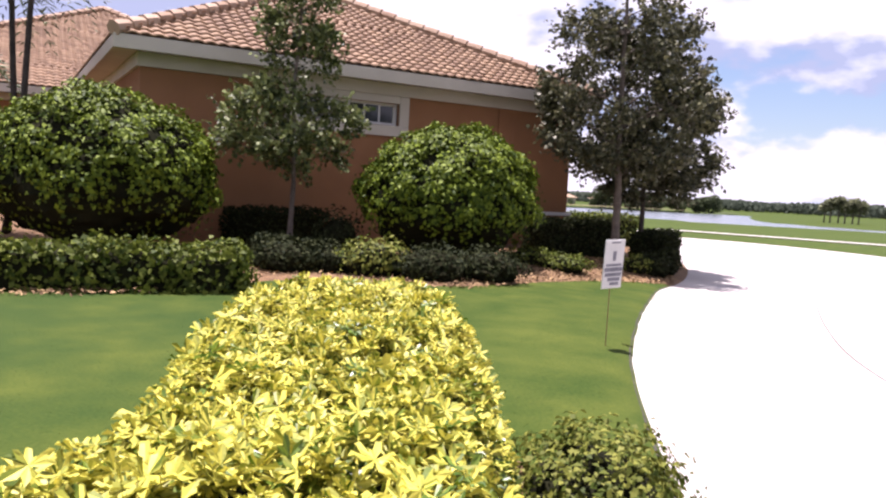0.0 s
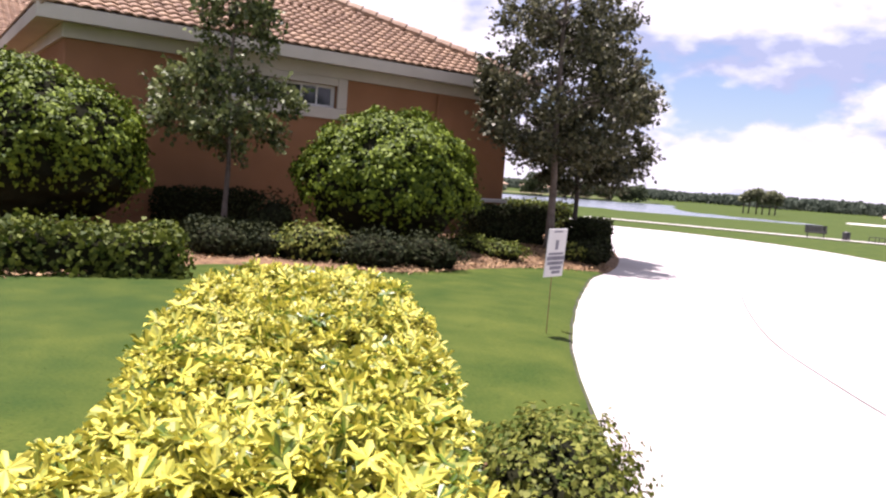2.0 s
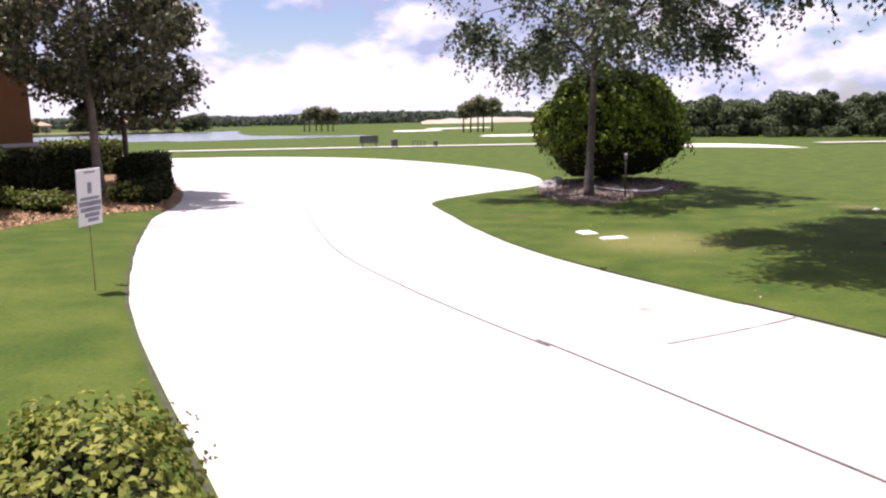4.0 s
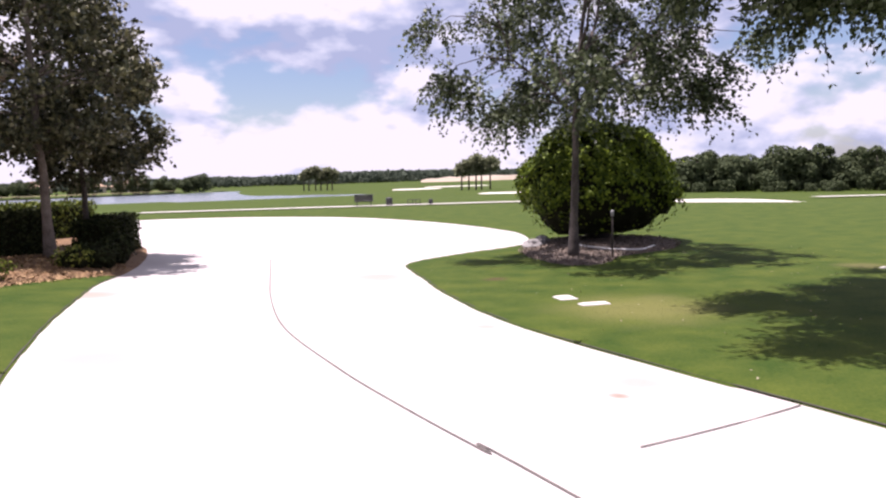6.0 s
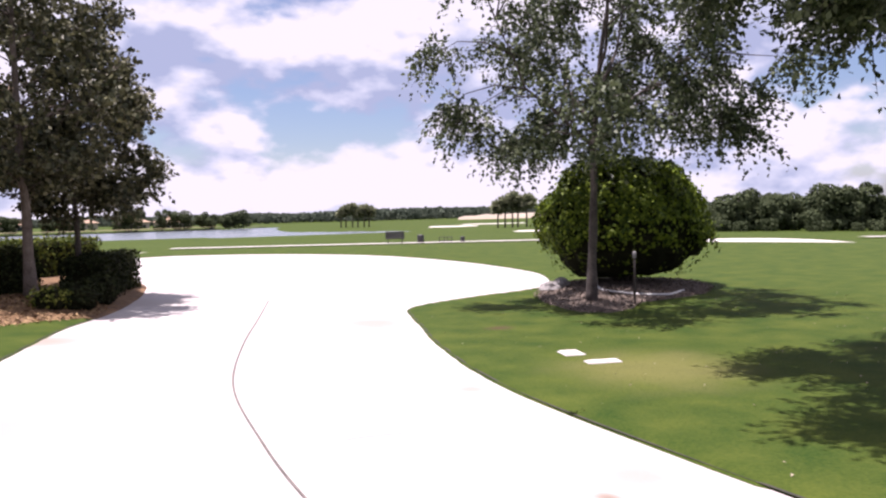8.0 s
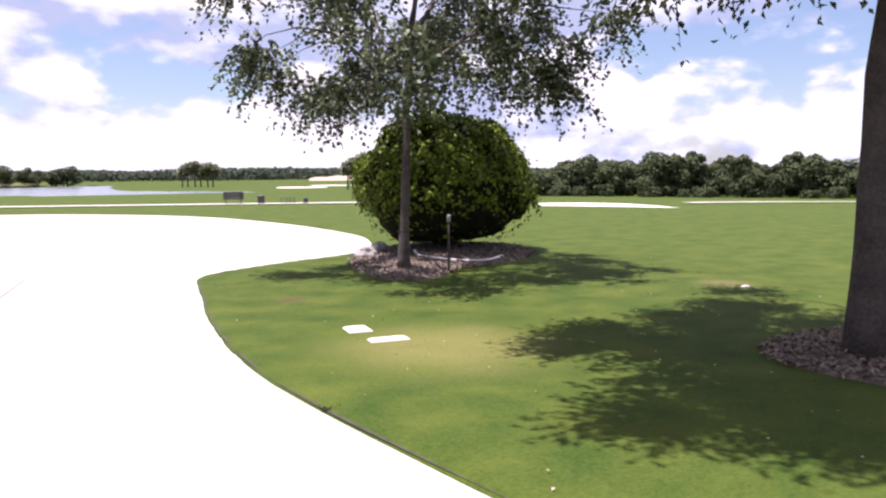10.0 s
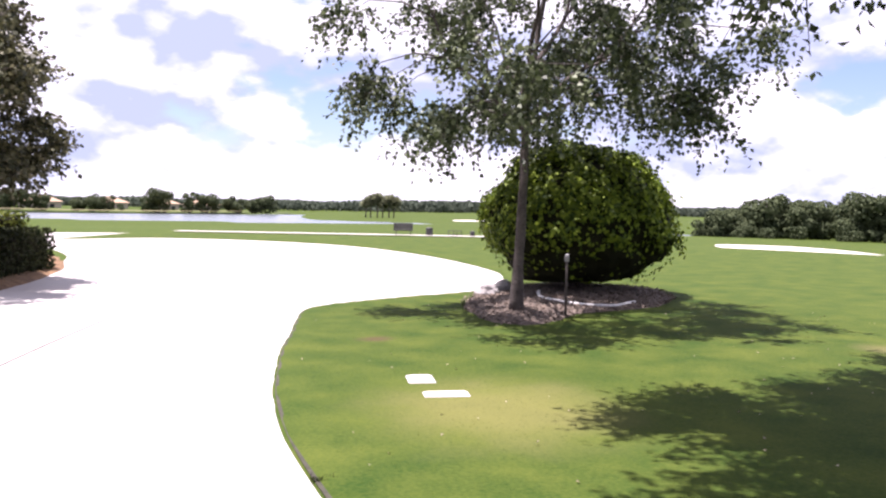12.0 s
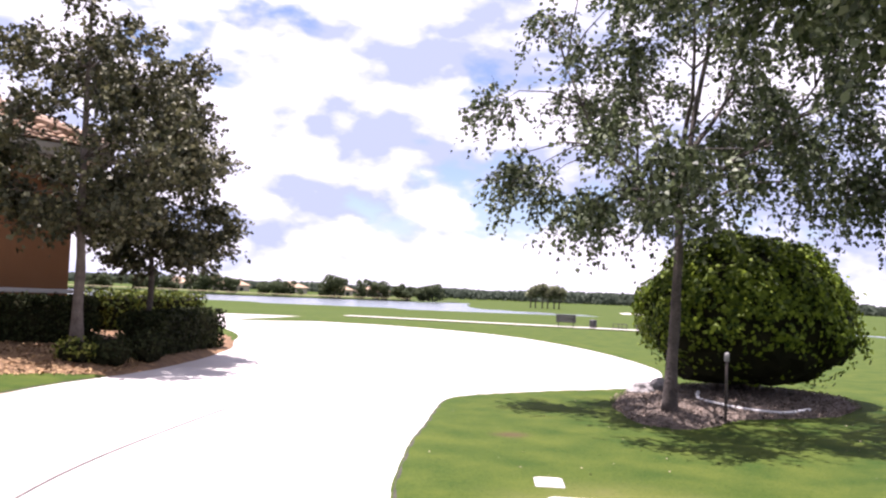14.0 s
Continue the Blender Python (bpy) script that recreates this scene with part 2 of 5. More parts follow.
def water_material():
    m = bpy.data.materials.new("lake_water")
    m.use_nodes = True
    nodes, links = m.node_tree.nodes, m.node_tree.links
    shader = nodes["Principled BSDF"]
    shader.inputs["Base Color"].default_value = (0.10, 0.12, 0.13, 1)
    shader.inputs["Roughness"].default_value = 0.22
    wave, relief, coord = nodes.new("ShaderNodeTexNoise"), nodes.new("ShaderNodeBump"), nodes.new("ShaderNodeTexCoord")
    wave.inputs["Scale"].default_value = 0.64
    relief.inputs["Strength"].default_value, relief.inputs["Distance"].default_value = 0.6, 0.3
    links.new(coord.outputs["Object"], wave.inputs["Vector"])
    links.new(wave.outputs[0], relief.inputs["Height"])
    links.new(relief.outputs[0], shader.inputs["Normal"])
    return m


WATER = water_material()


# ---- helpers for meshes ----
def mesh_of(name, verts, faces, material, smooth=False):
    me = bpy.data.meshes.new(name)
    me.from_pydata([tuple(map(float, v)) for v in verts], [], [tuple(map(int, f)) for f in faces])
    me.materials.append(material)
    if smooth:
        me.shade_smooth()
    me.update()
    return me


def quads_of(name, verts, material, n=4):
    """A mesh of loose faces: verts has n rows for each face."""
    me = bpy.data.meshes.new(name)
    verts = np.asarray(verts, dtype=np.float32)
    count = len(verts) // n
    me.vertices.add(len(verts))
    me.vertices.foreach_set("co", verts.ravel())
    me.loops.add(len(verts))
    me.loops.foreach_set("vertex_index", np.arange(len(verts), dtype=np.int32))
    me.polygons.add(count)
    me.polygons.foreach_set("loop_start", np.arange(0, len(verts), n, dtype=np.int32))
    me.materials.append(material)
    me.update(calc_edges=True)
    return me


def thing(name, loc=(0, 0, 0), turn=0.0, label="", category="", group=""):
    ob = new(name)
    ob.matrix_basis = pose(*loc, 0, 0, turn)
    ob.empty_display_size = 0.2
    return tagged(ob, label, category, group)


def part(name, me, parent, label="", at=None):
    ob = new(name, me)
    ob.parent = parent
    if at is not None:
        ob.matrix_basis = at
    return tagged(ob, label) if label else ob


class Build:
    """Vertices and faces of one mesh."""

    def __init__(self):
        self.v, self.f = [], []

    def add(self, verts, faces):
        k = len(self.v)
        self.v += [tuple(p) for p in verts]
        self.f += [tuple(i + k for i in f) for f in faces]
        return self

    def box(self, x0, y0, z0, x1, y1, z1, c=0.0):
        """A box whose upright edges and top are chamfered by c."""
        if c <= 0:
            self.add([(x, y, z) for z in (z0, z1) for x, y in ((x0, y0), (x1, y0), (x1, y1), (x0, y1))],
                     [(3, 2, 1, 0), (4, 5, 6, 7), (0, 1, 5, 4), (1, 2, 6, 5), (2, 3, 7, 6), (3, 0, 4, 7)])
            return self
        ring = [(x0 + c, y0), (x1 - c, y0), (x1, y0 + c), (x1, y1 - c), (x1 - c, y1), (x0 + c, y1), (x0, y1 - c), (x0, y0 + c)]
        mx, my = (x0 + x1) / 2, (y0 + y1) / 2
        inner = [(x - math.copysign(min(c, abs(x - mx)), x - mx), y - math.copysign(min(c, abs(y - my)), y - my)) for x, y in ring]
        verts = [(x, y, z0) for x, y in ring] + [(x, y, z1 - c) for x, y in ring] + [(x, y, z1) for x, y in inner]
        faces = [tuple(reversed(range(8))), tuple(range(16, 24))]
        for k in (0, 8):
            faces += [(k + i, k + (i + 1) % 8, k + 8 + (i + 1) % 8, k + 8 + i) for i in range(8)]
        return self.add(verts, faces)

    def tube(self, pts, radii, seg=8):
        pts = [Vector(p) for p in pts]
        verts, faces = [], []
        for i, p in enumerate(pts):
            way = (pts[min(i + 1, len(pts) - 1)] - pts[max(i - 1, 0)]).normalized()
            side = way.cross(Vector((0.31, 0.95, 0.05))).normalized()
            up = side.cross(way)
            for k in range(seg):
                a = 2 * math.pi * k / seg
                verts.append(p + (side * math.cos(a) + up * math.sin(a)) * radii[i])
        for i in range(len(pts) - 1):
            faces += [(i * seg + k, i * seg + (k + 1) % seg, (i + 1) * seg + (k + 1) % seg, (i + 1) * seg + k) for k in range(seg)]
        faces += [tuple(reversed(range(seg))), tuple(range((len(pts) - 1) * seg, len(pts) * seg))]
        return self.add(verts, faces)

    def mesh(self, name, material, smooth=False):
        return mesh_of(name, self.v, self.f, material, smooth)


def rounded(points, closed=True, steps=5):
    """A smooth line through points (Catmull-Rom)."""
    pts = [np.array(p, dtype=float) for p in points]
    n, out = len(pts), []
    for i in range(n if closed else n - 1):
        a, b, c, d = ((pts[(i + k) % n] if closed else pts[min(max(i + k, 0), n - 1)]) for k in (-1, 0, 1, 2))
        for s in range(steps):
            t = s / steps
            out.append(0.5 * (2 * b + (c - a) * t + (2 * a - 5 * b + 4 * c - d) * t * t + (3 * b - a - 3 * c + d) * t ** 3))
    if not closed:
        out.append(pts[-1])
    return np.array(out)


def inside_by(poly, x, y):
    """Signed distance to a closed line: positive inside."""
    best, odd = np.full(x.shape, 1e9), np.zeros(x.shape, dtype=bool)
    for (ax, ay), (bx, by) in zip(poly, np.roll(poly, -1, axis=0)):
        dx, dy = bx - ax, by - ay
        t = np.clip(((x - ax) * dx + (y - ay) * dy) / (dx * dx + dy * dy + 1e-12), 0, 1)
        best = np.minimum(best, (x - ax - t * dx) ** 2 + (y - ay - t * dy) ** 2)
        cross = ((ay > y) != (by > y)) & (x < dx * (y - ay) / (dy if abs(dy) > 1e-12 else 1e-12) + ax)
        odd ^= cross
    return np.where(odd, 1, -1) * np.sqrt(best)


def ease(t):
    t = np.clip(t, 0, 1)
    return t * t * (3 - 2 * t)


rng = np.random.default_rng(7)


def unit(v):
    return v / np.maximum(np.linalg.norm(v, axis=-1, keepdims=True), 1e-9)


def leaf_verts(p, n, size, slim=0.42, fold=0.16, lean=None):
    """One folded, four-cornered leaf at each point p, facing n; lean: the way its tip points."""
    k = len(p)
    size = np.broadcast_to(size, (k,)) * rng.uniform(0.7, 1.3, k)
    tip = rng.normal(size=(k, 3)) if lean is None else lean + 0.35 * rng.normal(size=(k, 3))
    tip = unit(tip - n * np.sum(tip * n, axis=1, keepdims=True))
    side = np.cross(n, tip)
    s = size[:, None]
    mid = p + tip * s * 0.48
    a, c = p, p + tip * s - n * s * 0.12
    b, d = mid + side * s * slim + n * s * fold, mid - side * s * slim + n * s * fold
    return np.stack([a, b, c, d], axis=1).reshape(-1, 3)


def lumpy(p, scale, seed):
    return np.array([noise.noise(Vector((float(a) * scale + seed, float(b) * scale, float(c) * scale))) for a, b, c in p])


# ---- the lie of the land ----
DRIVE = rounded([(3.3, -12), (3.27, 2), (3.27, 4.4), (3.28, 5.8), (3.31, 6.7), (3.4, 7.8), (3.52, 8.7), (3.68, 9.8), (3.87, 10.9), (4.3, 13.2), (4.65, 14.35), (5.0, 15.6), (5.3, 16.9), (5.62, 18.9),
                 (5.7, 21.2), (5.3, 26), (2.4, 33), (-4, 40), (-4, 50), (2.4, 52), (6.8, 50), (10.3, 45.5), (8.0, 42), (4.95, 33.2), (7.4, 35.2),
                 (9.0, 34.9), (11.1, 33.6), (13.2, 31.0), (14.4, 28.0), (14.8, 24.5), (14.75, 21.6), (14.35, 18.7), (13.75, 17.1), (13.1, 16.0), (12.35, 15.2), (11.5, 14.8), (10.95, 14.65),
                 (10.0, 14.25), (9.1, 13.72), (8.72, 12.75), (8.45, 11.8), (8.17, 10.9), (7.95, 10.0), (7.76, 9.1), (7.64, 8.1), (7.61, 7.2), (7.63, 6.3), (7.66, 5.5), (7.7, 4), (7.7, -12)])
BED = rounded([(-16, 4.3), (-6.5, 6.2), (-3.0, 7.62), (-2.48, 7.84), (-1.8, 8.12), (-1.22, 8.67), (-0.76, 9.48), (-0.6, 9.94), (-0.2, 10.12), (0.44, 10.22), (1.49, 10.61), (2.1, 11.3),
               (2.58, 12.13), (3.3, 13.5), (4.1, 14.2), (4.64, 14.45), (5.0, 15.55), (5.32, 16.9), (5.64, 18.9), (5.72, 21.1), (5.0, 24.5), (1, 28), (-16, 32)])
OAK_BED = rounded([(10.8, 12.0), (10.85, 11.6), (11.15, 11.38), (11.6, 11.6), (12.2, 12.05), (12.95, 12.2), (13.8, 12.45), (14.8, 13.4), (15.2, 14.6), (14.1, 15.7), (12.9, 15.3), (11.9, 14.45), (11.1, 13.2)])
TREE_BED = rounded([(10.65, 6.2), (11.1, 6.65), (11.9, 6.7), (12.5, 6.25), (12.4, 5.4), (11.6, 4.95), (10.75, 5.3)])
FRONT_BED = rounded([(1.55, 1.75), (1.32, 3.0), (1.2, 4.5), (1.45, 5.25), (2.0, 5.35), (2.5, 4.7), (2.95, 4.25), (3.18, 3.85), (3.2, 3.0), (2.95, 2.3), (2.4, 1.75)])
LAKE = rounded([(-90, 165), (-40, 152), (0, 143), (20, 138), (42, 132), (57, 133), (62, 140), (55, 150), (46, 163), (48, 190), (56, 225), (65, 250), (62, 256), (44, 242), (10, 226), (-12, 220), (-60, 215), (-95, 205)])
POND = rounded([(62, 84), (72, 72), (80, 72), (84, 80), (78, 92), (68, 92)])
WATER_LEVEL = -1.72


def land(x, y):
    """Height of the bare ground: level round the drive, then falling to the links and the lake."""
    r = np.hypot(x - 5, y - 14)
    z = -0.85 * ease((r - 24) / 24) - 0.75 * ease((r - 55) / 50)
    z = z + 0.16 * np.sin(x * 0.055 + 1.0) * np.sin(y * 0.047) * ease((r - 40) / 40)
    z = z + 0.9 * ease((r - 230) / 120) * (0.5 + 0.5 * np.sin(x * 0.017) * np.sin(y * 0.013))
    far = np.where(x > 2.9, 1.0, np.clip(1 - (2.9 - x) / 1.5, 0, 1))
    z = z + 0.28 * np.clip((7.2 - x) / 4.6, 0, 1) * (1 - 0.45 * ease((y - 9) / 7) * far) * (1 - ease((y - 30) / 12)) * (1 - ease((-x - 20) / 20))
    z = z + 0.15 * ease(inside_by(BED, x, y) / 1.3) * ease((x - 0.5) / 2)
    z = z + 0.08 * ease(inside_by(OAK_BED, x, y) / 1.1 + 0.1) + 0.06 * ease(inside_by(TREE_BED, x, y) / 0.6)
    for water in (LAKE, POND):
        z = z - 0.75 * ease(inside_by(water, x, y) / 2.5 + 0.5)
    return z


def land_at(x, y):
    return float(land(np.array([float(x)]), np.array([float(y)]))[0])


def axis(lo, fine0, fine1, hi, step, grow=1.22):
    vals = list(np.arange(fine0, fine1 + step / 2, step))
    s, v = step, fine1
    while v < hi:
        s = min(s * 1.07, 1.1) if v < 80 else s * 1.09
        v += s
        vals.append(v)
    s, v = step, fine0
    while v > lo:
        s *= grow
        v -= s
        vals.insert(0, v)
    return np.array(vals)


def grid_mesh(name, xs, ys, z, material, keep=None):
    nx, ny = len(xs), len(ys)
    gx, gy = np.meshgrid(xs, ys)
    verts = np.stack([gx, gy, z], axis=-1).reshape(-1, 3)
    i = np.arange(nx * ny).reshape(ny, nx)
    quads = np.stack([i[:-1, :-1], i[:-1, 1:], i[1:, 1:], i[1:, :-1]], axis=-1).reshape(-1, 4)
    if keep is not None:
        k = keep.reshape(-1)
        quads = quads[k[quads].any(axis=1)]
        used = np.unique(quads)
        back = np.zeros(nx * ny, dtype=np.int64)
        back[used] = np.arange(len(used))
        verts, quads = verts[used], back[quads]
    me = bpy.data.meshes.new(name)
    me.vertices.add(len(verts))
    me.vertices.foreach_set("co", verts.astype(np.float32).ravel())
    me.loops.add(quads.size)
    me.loops.foreach_set("vertex_index", quads.astype(np.int32).ravel())
    me.polygons.add(len(quads))
    me.polygons.foreach_set("loop_start", np.arange(0, quads.size, 4, dtype=np.int32))
    me.materials.append(material)
    me.update(calc_edges=True)
    me.shade_smooth()
    return me


LAWN_RISE = 0.03
xs, ys = axis(-2600, -7, 16, 2600, 0.13), axis(-400, 2, 38, 3000, 0.13)
gx, gy = np.meshgrid(xs, ys)
drive_in = inside_by(DRIVE, gx, gy)
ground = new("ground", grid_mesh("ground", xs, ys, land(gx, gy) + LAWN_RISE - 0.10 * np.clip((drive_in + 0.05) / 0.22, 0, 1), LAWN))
tagged(ground, "mown green lawn and golf fairways reaching the horizon", "lawn", kind="structure")


def sheet(name, poly, rise, step, material, label, category, pad=0.3, dip=0.22, sink=0.10):
    """A patch of ground that rises out of the lawn inside poly."""
    lo, hi = poly.min(axis=0) - pad, poly.max(axis=0) + pad
    sx, sy = np.arange(lo[0], hi[0] + step, step), np.arange(lo[1], hi[1] + step, step)
    ax, ay = np.meshgrid(sx, sy)
    d = inside_by(poly, ax, ay)
    z = land(ax, ay) + LAWN_RISE - sink + (sink + rise) * np.clip((d + dip * 0.8) / dip, 0, 1)
    return tagged(new(name, grid_mesh(name, sx, sy, z, material, d > -pad)), label, category, kind="structure")


lo, hi = DRIVE.min(axis=0) - 1, DRIVE.max(axis=0) + 1
sx, sy = np.arange(lo[0], hi[0], 0.4), np.arange(lo[1], hi[1], 0.4)
ax, ay = np.meshgrid(sx, sy)
keep_d = inside_by(DRIVE, ax, ay)
driveway = tagged(new("driveway", grid_mesh("driveway", sx, sy, land(ax, ay) - 0.0, CONCRETE, keep_d > -0.15)), "wide pale concrete driveway curving between lawns", "driveway", kind="structure")

sheet("mulch_bed", BED, 0.02, 0.16, MULCH, "reddish pine-bark mulch bed along the house wall", "mulch bed")
sheet("mulch_ring", OAK_BED, 0.02, 0.12, OLD_MULCH, "grey-brown mulch ring under oak and round shrub", "mulch bed")
sheet("mulch_circle", TREE_BED, 0.02, 0.12, OLD_MULCH, "weathered mulch circle round a dark tree trunk", "mulch bed")
sheet("planting_bed", FRONT_BED, 0.015, 0.14, MULCH, "brown mulch bed under golden shrubs", "mulch bed")


def water_grid(name, poly, label, step):
    lo, hi = poly.min(axis=0) - 2, poly.max(axis=0) + 2
    wx, wy = np.arange(lo[0], hi[0] + step, step), np.arange(lo[1], hi[1] + step, step)
    mx, my = np.meshgrid(wx, wy)
    return tagged(new(name, grid_mesh(name, wx, wy, np.full(mx.shape, WATER_LEVEL), WATER, inside_by(poly, mx, my) > -1.5)), label, "water", kind="structure")


water_grid("lake", LAKE, "grey rippled lake beyond the fairway", 3.0)
water_grid("pond", POND, "small grey pond before dark trees", 2.0)

NEAR_BUNKER = rounded([(43.5 + (x - 43.5) * 1.37 + (y - 37.5) * 0.40, 37.5 + (y - 37.5) * 1.43 + (x - 43.5) * 0.40) for x, y in [(43.2, 43), (46.5, 40), (47, 36), (45, 33), (41.5, 33.2), (40, 35), (40.5, 38.5), (41.8, 41.5)]])
sheet("sand_bunker", NEAR_BUNKER, 0.05, 0.3, SAND, "bright white sand bunker with curved lip", "bunker", 0.6, 0.4)


def bearing(degrees, distance):
    return np.array((3.9 + distance * math.sin(radians(degrees)), 2.5 + distance * math.cos(radians(degrees))))


def blob(centre, long, short, turn, seed):
    r = np.random.default_rng(seed)
    out = []
    for k in range(10):
        a = 2 * math.pi * k / 10
        w = r.uniform(0.8, 1.2)
        px, py = long * w * math.cos(a), short * w * math.sin(a)
        c, s = math.cos(radians(turn)), math.sin(radians(turn))
        out.append((centre[0] + px * c - py * s, centre[1] + px * s + py * c))
    return rounded(out)


for k, (deg, dist, long, short) in enumerate(((33.4, 118, 4.6, 2.6), (26.0, 190, 5.5, 4), (36.5, 128, 3.5, 2.5), (29.0, 215, 9, 3.5))):
    sheet("sand_bunker", blob(bearing(deg, dist), long, short, -deg, 40 + k), 0.12, 1.0, SAND, "distant pale sand bunker on the fairway", "bunker", 1.2, 1.0)


def ribbon(name, line, width, material, label, category, rise=0.045):
    """A flat strip laid along a line on the ground."""
    pts = rounded(line, closed=False, steps=8)
    verts, faces = [], []
    for i, p in enumerate(pts):
        way = unit(pts[min(i + 1, len(pts) - 1)] - pts[max(i - 1, 0)])
        side = np.array((-way[1], way[0])) * width / 2
        for q in (p - side, p + side):
            verts.append((*q, land_at(*q) + rise))
    faces = [(2 * i, 2 * i + 1, 2 * i + 3, 2 * i + 2) for i in range(len(pts) - 1)]
    return tagged(new(name, mesh_of(name, verts, faces, material)), label, category, kind="structure")


ribbon("cart_path", [(11, 66), (20, 62.2), (27.8, 58.9), (33, 56.6), (38, 54.2), (41, 52.6)], 1.7, PATHWAY, "pale cart path crossing the fairway", "path", 0.10)
ribbon("cart_path_2", [(53.5, 38.6), (57, 37.2), (62, 35.5), (70, 33)], 1.6, PATHWAY, "narrow pale cart path on the grass", "path", 0.12)
ribbon("driveway_joint", [(7.47, 16.15), (6.75, 13.6), (6.1, 11.25), (5.62, 9.1), (5.48, 7.3), (5.47, 6.2), (5.5, 5.3), (5.55, 4.6), (5.6, -4)], 0.015, JOINT, "dark dirt-filled joint in the concrete", "joint", 0.007)
ribbon("driveway_joint_2", [(6.25, 5.05), (6.68, 5.1), (7.15, 5.16), (7.66, 5.2)], 0.014, JOINT, "thin dark joint across the concrete", "joint", 0.007)
ribbon("driveway_joint_3", [(5.95, 7.3), (6.2, 7.33), (6.45, 7.34)], 0.008, JOINT, "short hairline crack in the concrete", "joint", 0.007)

DRY_GRASS = surface("dry_grass", (0.13, 0.12, 0.050), (0.24, 0.20, 0.095), 0.3, 0.95, 0, 2)
ribbon("far_bank", [(-95, 217), (-60, 227), (-12, 232), (10, 238), (44, 253)], 13.0, DRY_GRASS, "dry tan grass bank beyond the lake", "bank", 0.75)
ribbon("lake_bank", [(-95, 208), (-60, 218), (-12, 223), (10, 229), (44, 245), (60, 258)], 3.0, SOIL, "dark reedy bank along the far shore", "bank", 0.5)
RIGHT_EDGE = [(11.5, 14.77), (10.95, 14.62), (10.0, 14.22), (9.12, 13.7), (8.74, 12.75), (8.47, 11.8), (8.19, 10.9), (7.97, 10.0), (7.78, 9.1), (7.66, 8.1), (7.63, 7.2), (7.65, 6.3), (7.68, 5.5), (7.71, 4), (7.71, -4)]
LEFT_EDGE = [(3.26, 2), (3.26, 4.4), (3.27, 5.8), (3.3, 6.7), (3.39, 7.8), (3.51, 8.7), (3.67, 9.8), (3.86, 10.9), (4.29, 13.2), (4.63, 14.3)]
ribbon("lawn_edge", RIGHT_EDGE, 0.026, SOIL, "dark soil line where lawn meets concrete", "edge", 0.014)
ribbon("lawn_edge_2", LEFT_EDGE, 0.018, SOIL, "dark soil line where lawn meets concrete", "edge", 0.012)


# ---- the house ----
HOUSE_TURN = 37.77
HOUSE = pose(-4.24, 13.27, 0, 0, 0, HOUSE_TURN)
LONG, DEEP, TOP, OVER, PITCH, EAVE = 9.1, 9.8, 3.28, 0.47, 0.482, 3.66


def tile_mesh(name, material, length=0.28, width=0.215):
    """A curved clay tile: a barrel and its pan, open towards the eave."""
    verts, faces = [], []
    prof = []
    for k in range(7):
        t = k / 6
        prof.append(((t - 0.5) * width, 0.022 * math.sin(math.pi * min(1, t * 1.45)) if t < 0.69 else -0.010 * math.sin(math.pi * (t - 0.69) / 0.31)))
    for y, lift in ((0, 0.034), (length, 0.0)):
        verts += [(x, y, z + lift) for x, z in prof]
    verts += [(x, 0.004, z + 0.012) for x, z in prof]
    faces += [(k, k + 1, 8 + k, 7 + k) for k in range(6)]
    faces += [(14 + k, 15 + k, k + 1, k) for k in range(6)]
    return mesh_of(name, verts, faces, material, True)


def many_tiles(places, me):
    """The joined mesh data of me set at all places."""
    base = np.array([v.co[:] for v in me.vertices])
    quads = np.array([p.vertices[:] for p in me.polygons])
    v, f = [], []
    for k, m in enumerate(places):
        a = np.array(m)
        v.append(base @ a[:3, :3].T + a[:3, 3])
        f.append(quads + k * len(base))
    return np.concatenate(v), np.concatenate(f)


def hip_faces(x0, y0, x1, y1, z, pitch):
    """The four slopes of a hipped roof over a rectangle: (corner, along, inwards, eave length, depth)."""
    w, d = x1 - x0, y1 - y0
    s = min(w, d) / 2
    return [((x0, y0), (1, 0), (0, 1), w, s), ((x1, y0), (0, 1), (-1, 0), d, s), ((x1, y1), (-1, 0), (0, -1), w, s), ((x0, y1), (0, -1), (1, 0), d, s)]


def tile_places(face, z, pitch, width=0.205, run=0.235):
    (cx, cy), (ax, ay), (ix, iy), length, depth = face
    slope = math.hypot(1, pitch)
    out = []
    rows = int(depth * slope / run)
    for r in range(rows):
        s = r * run / slope
        lo, hi = s + 0.02, length - s - 0.02
        count = int((hi - lo) / width)
        for c in range(count + 1):
            a = lo + (c + 0.5) * (hi - lo) / (count + 1)
            p = Vector((cx + ax * a + ix * s, cy + ay * a + iy * s, z + pitch * s + 0.03))
            up = Vector((ix, iy, pitch)).normalized()
            side = Vector((ax, ay, 0))
            m = Matrix((side, up, side.cross(up))).transposed().to_4x4()
            m = m @ pose(0, 0, 0, rng.uniform(-0.8, 0.8), rng.uniform(-1, 1), rng.uniform(-0.8, 0.8))
            out.append(Matrix.Translation(p) @ m)
    return out


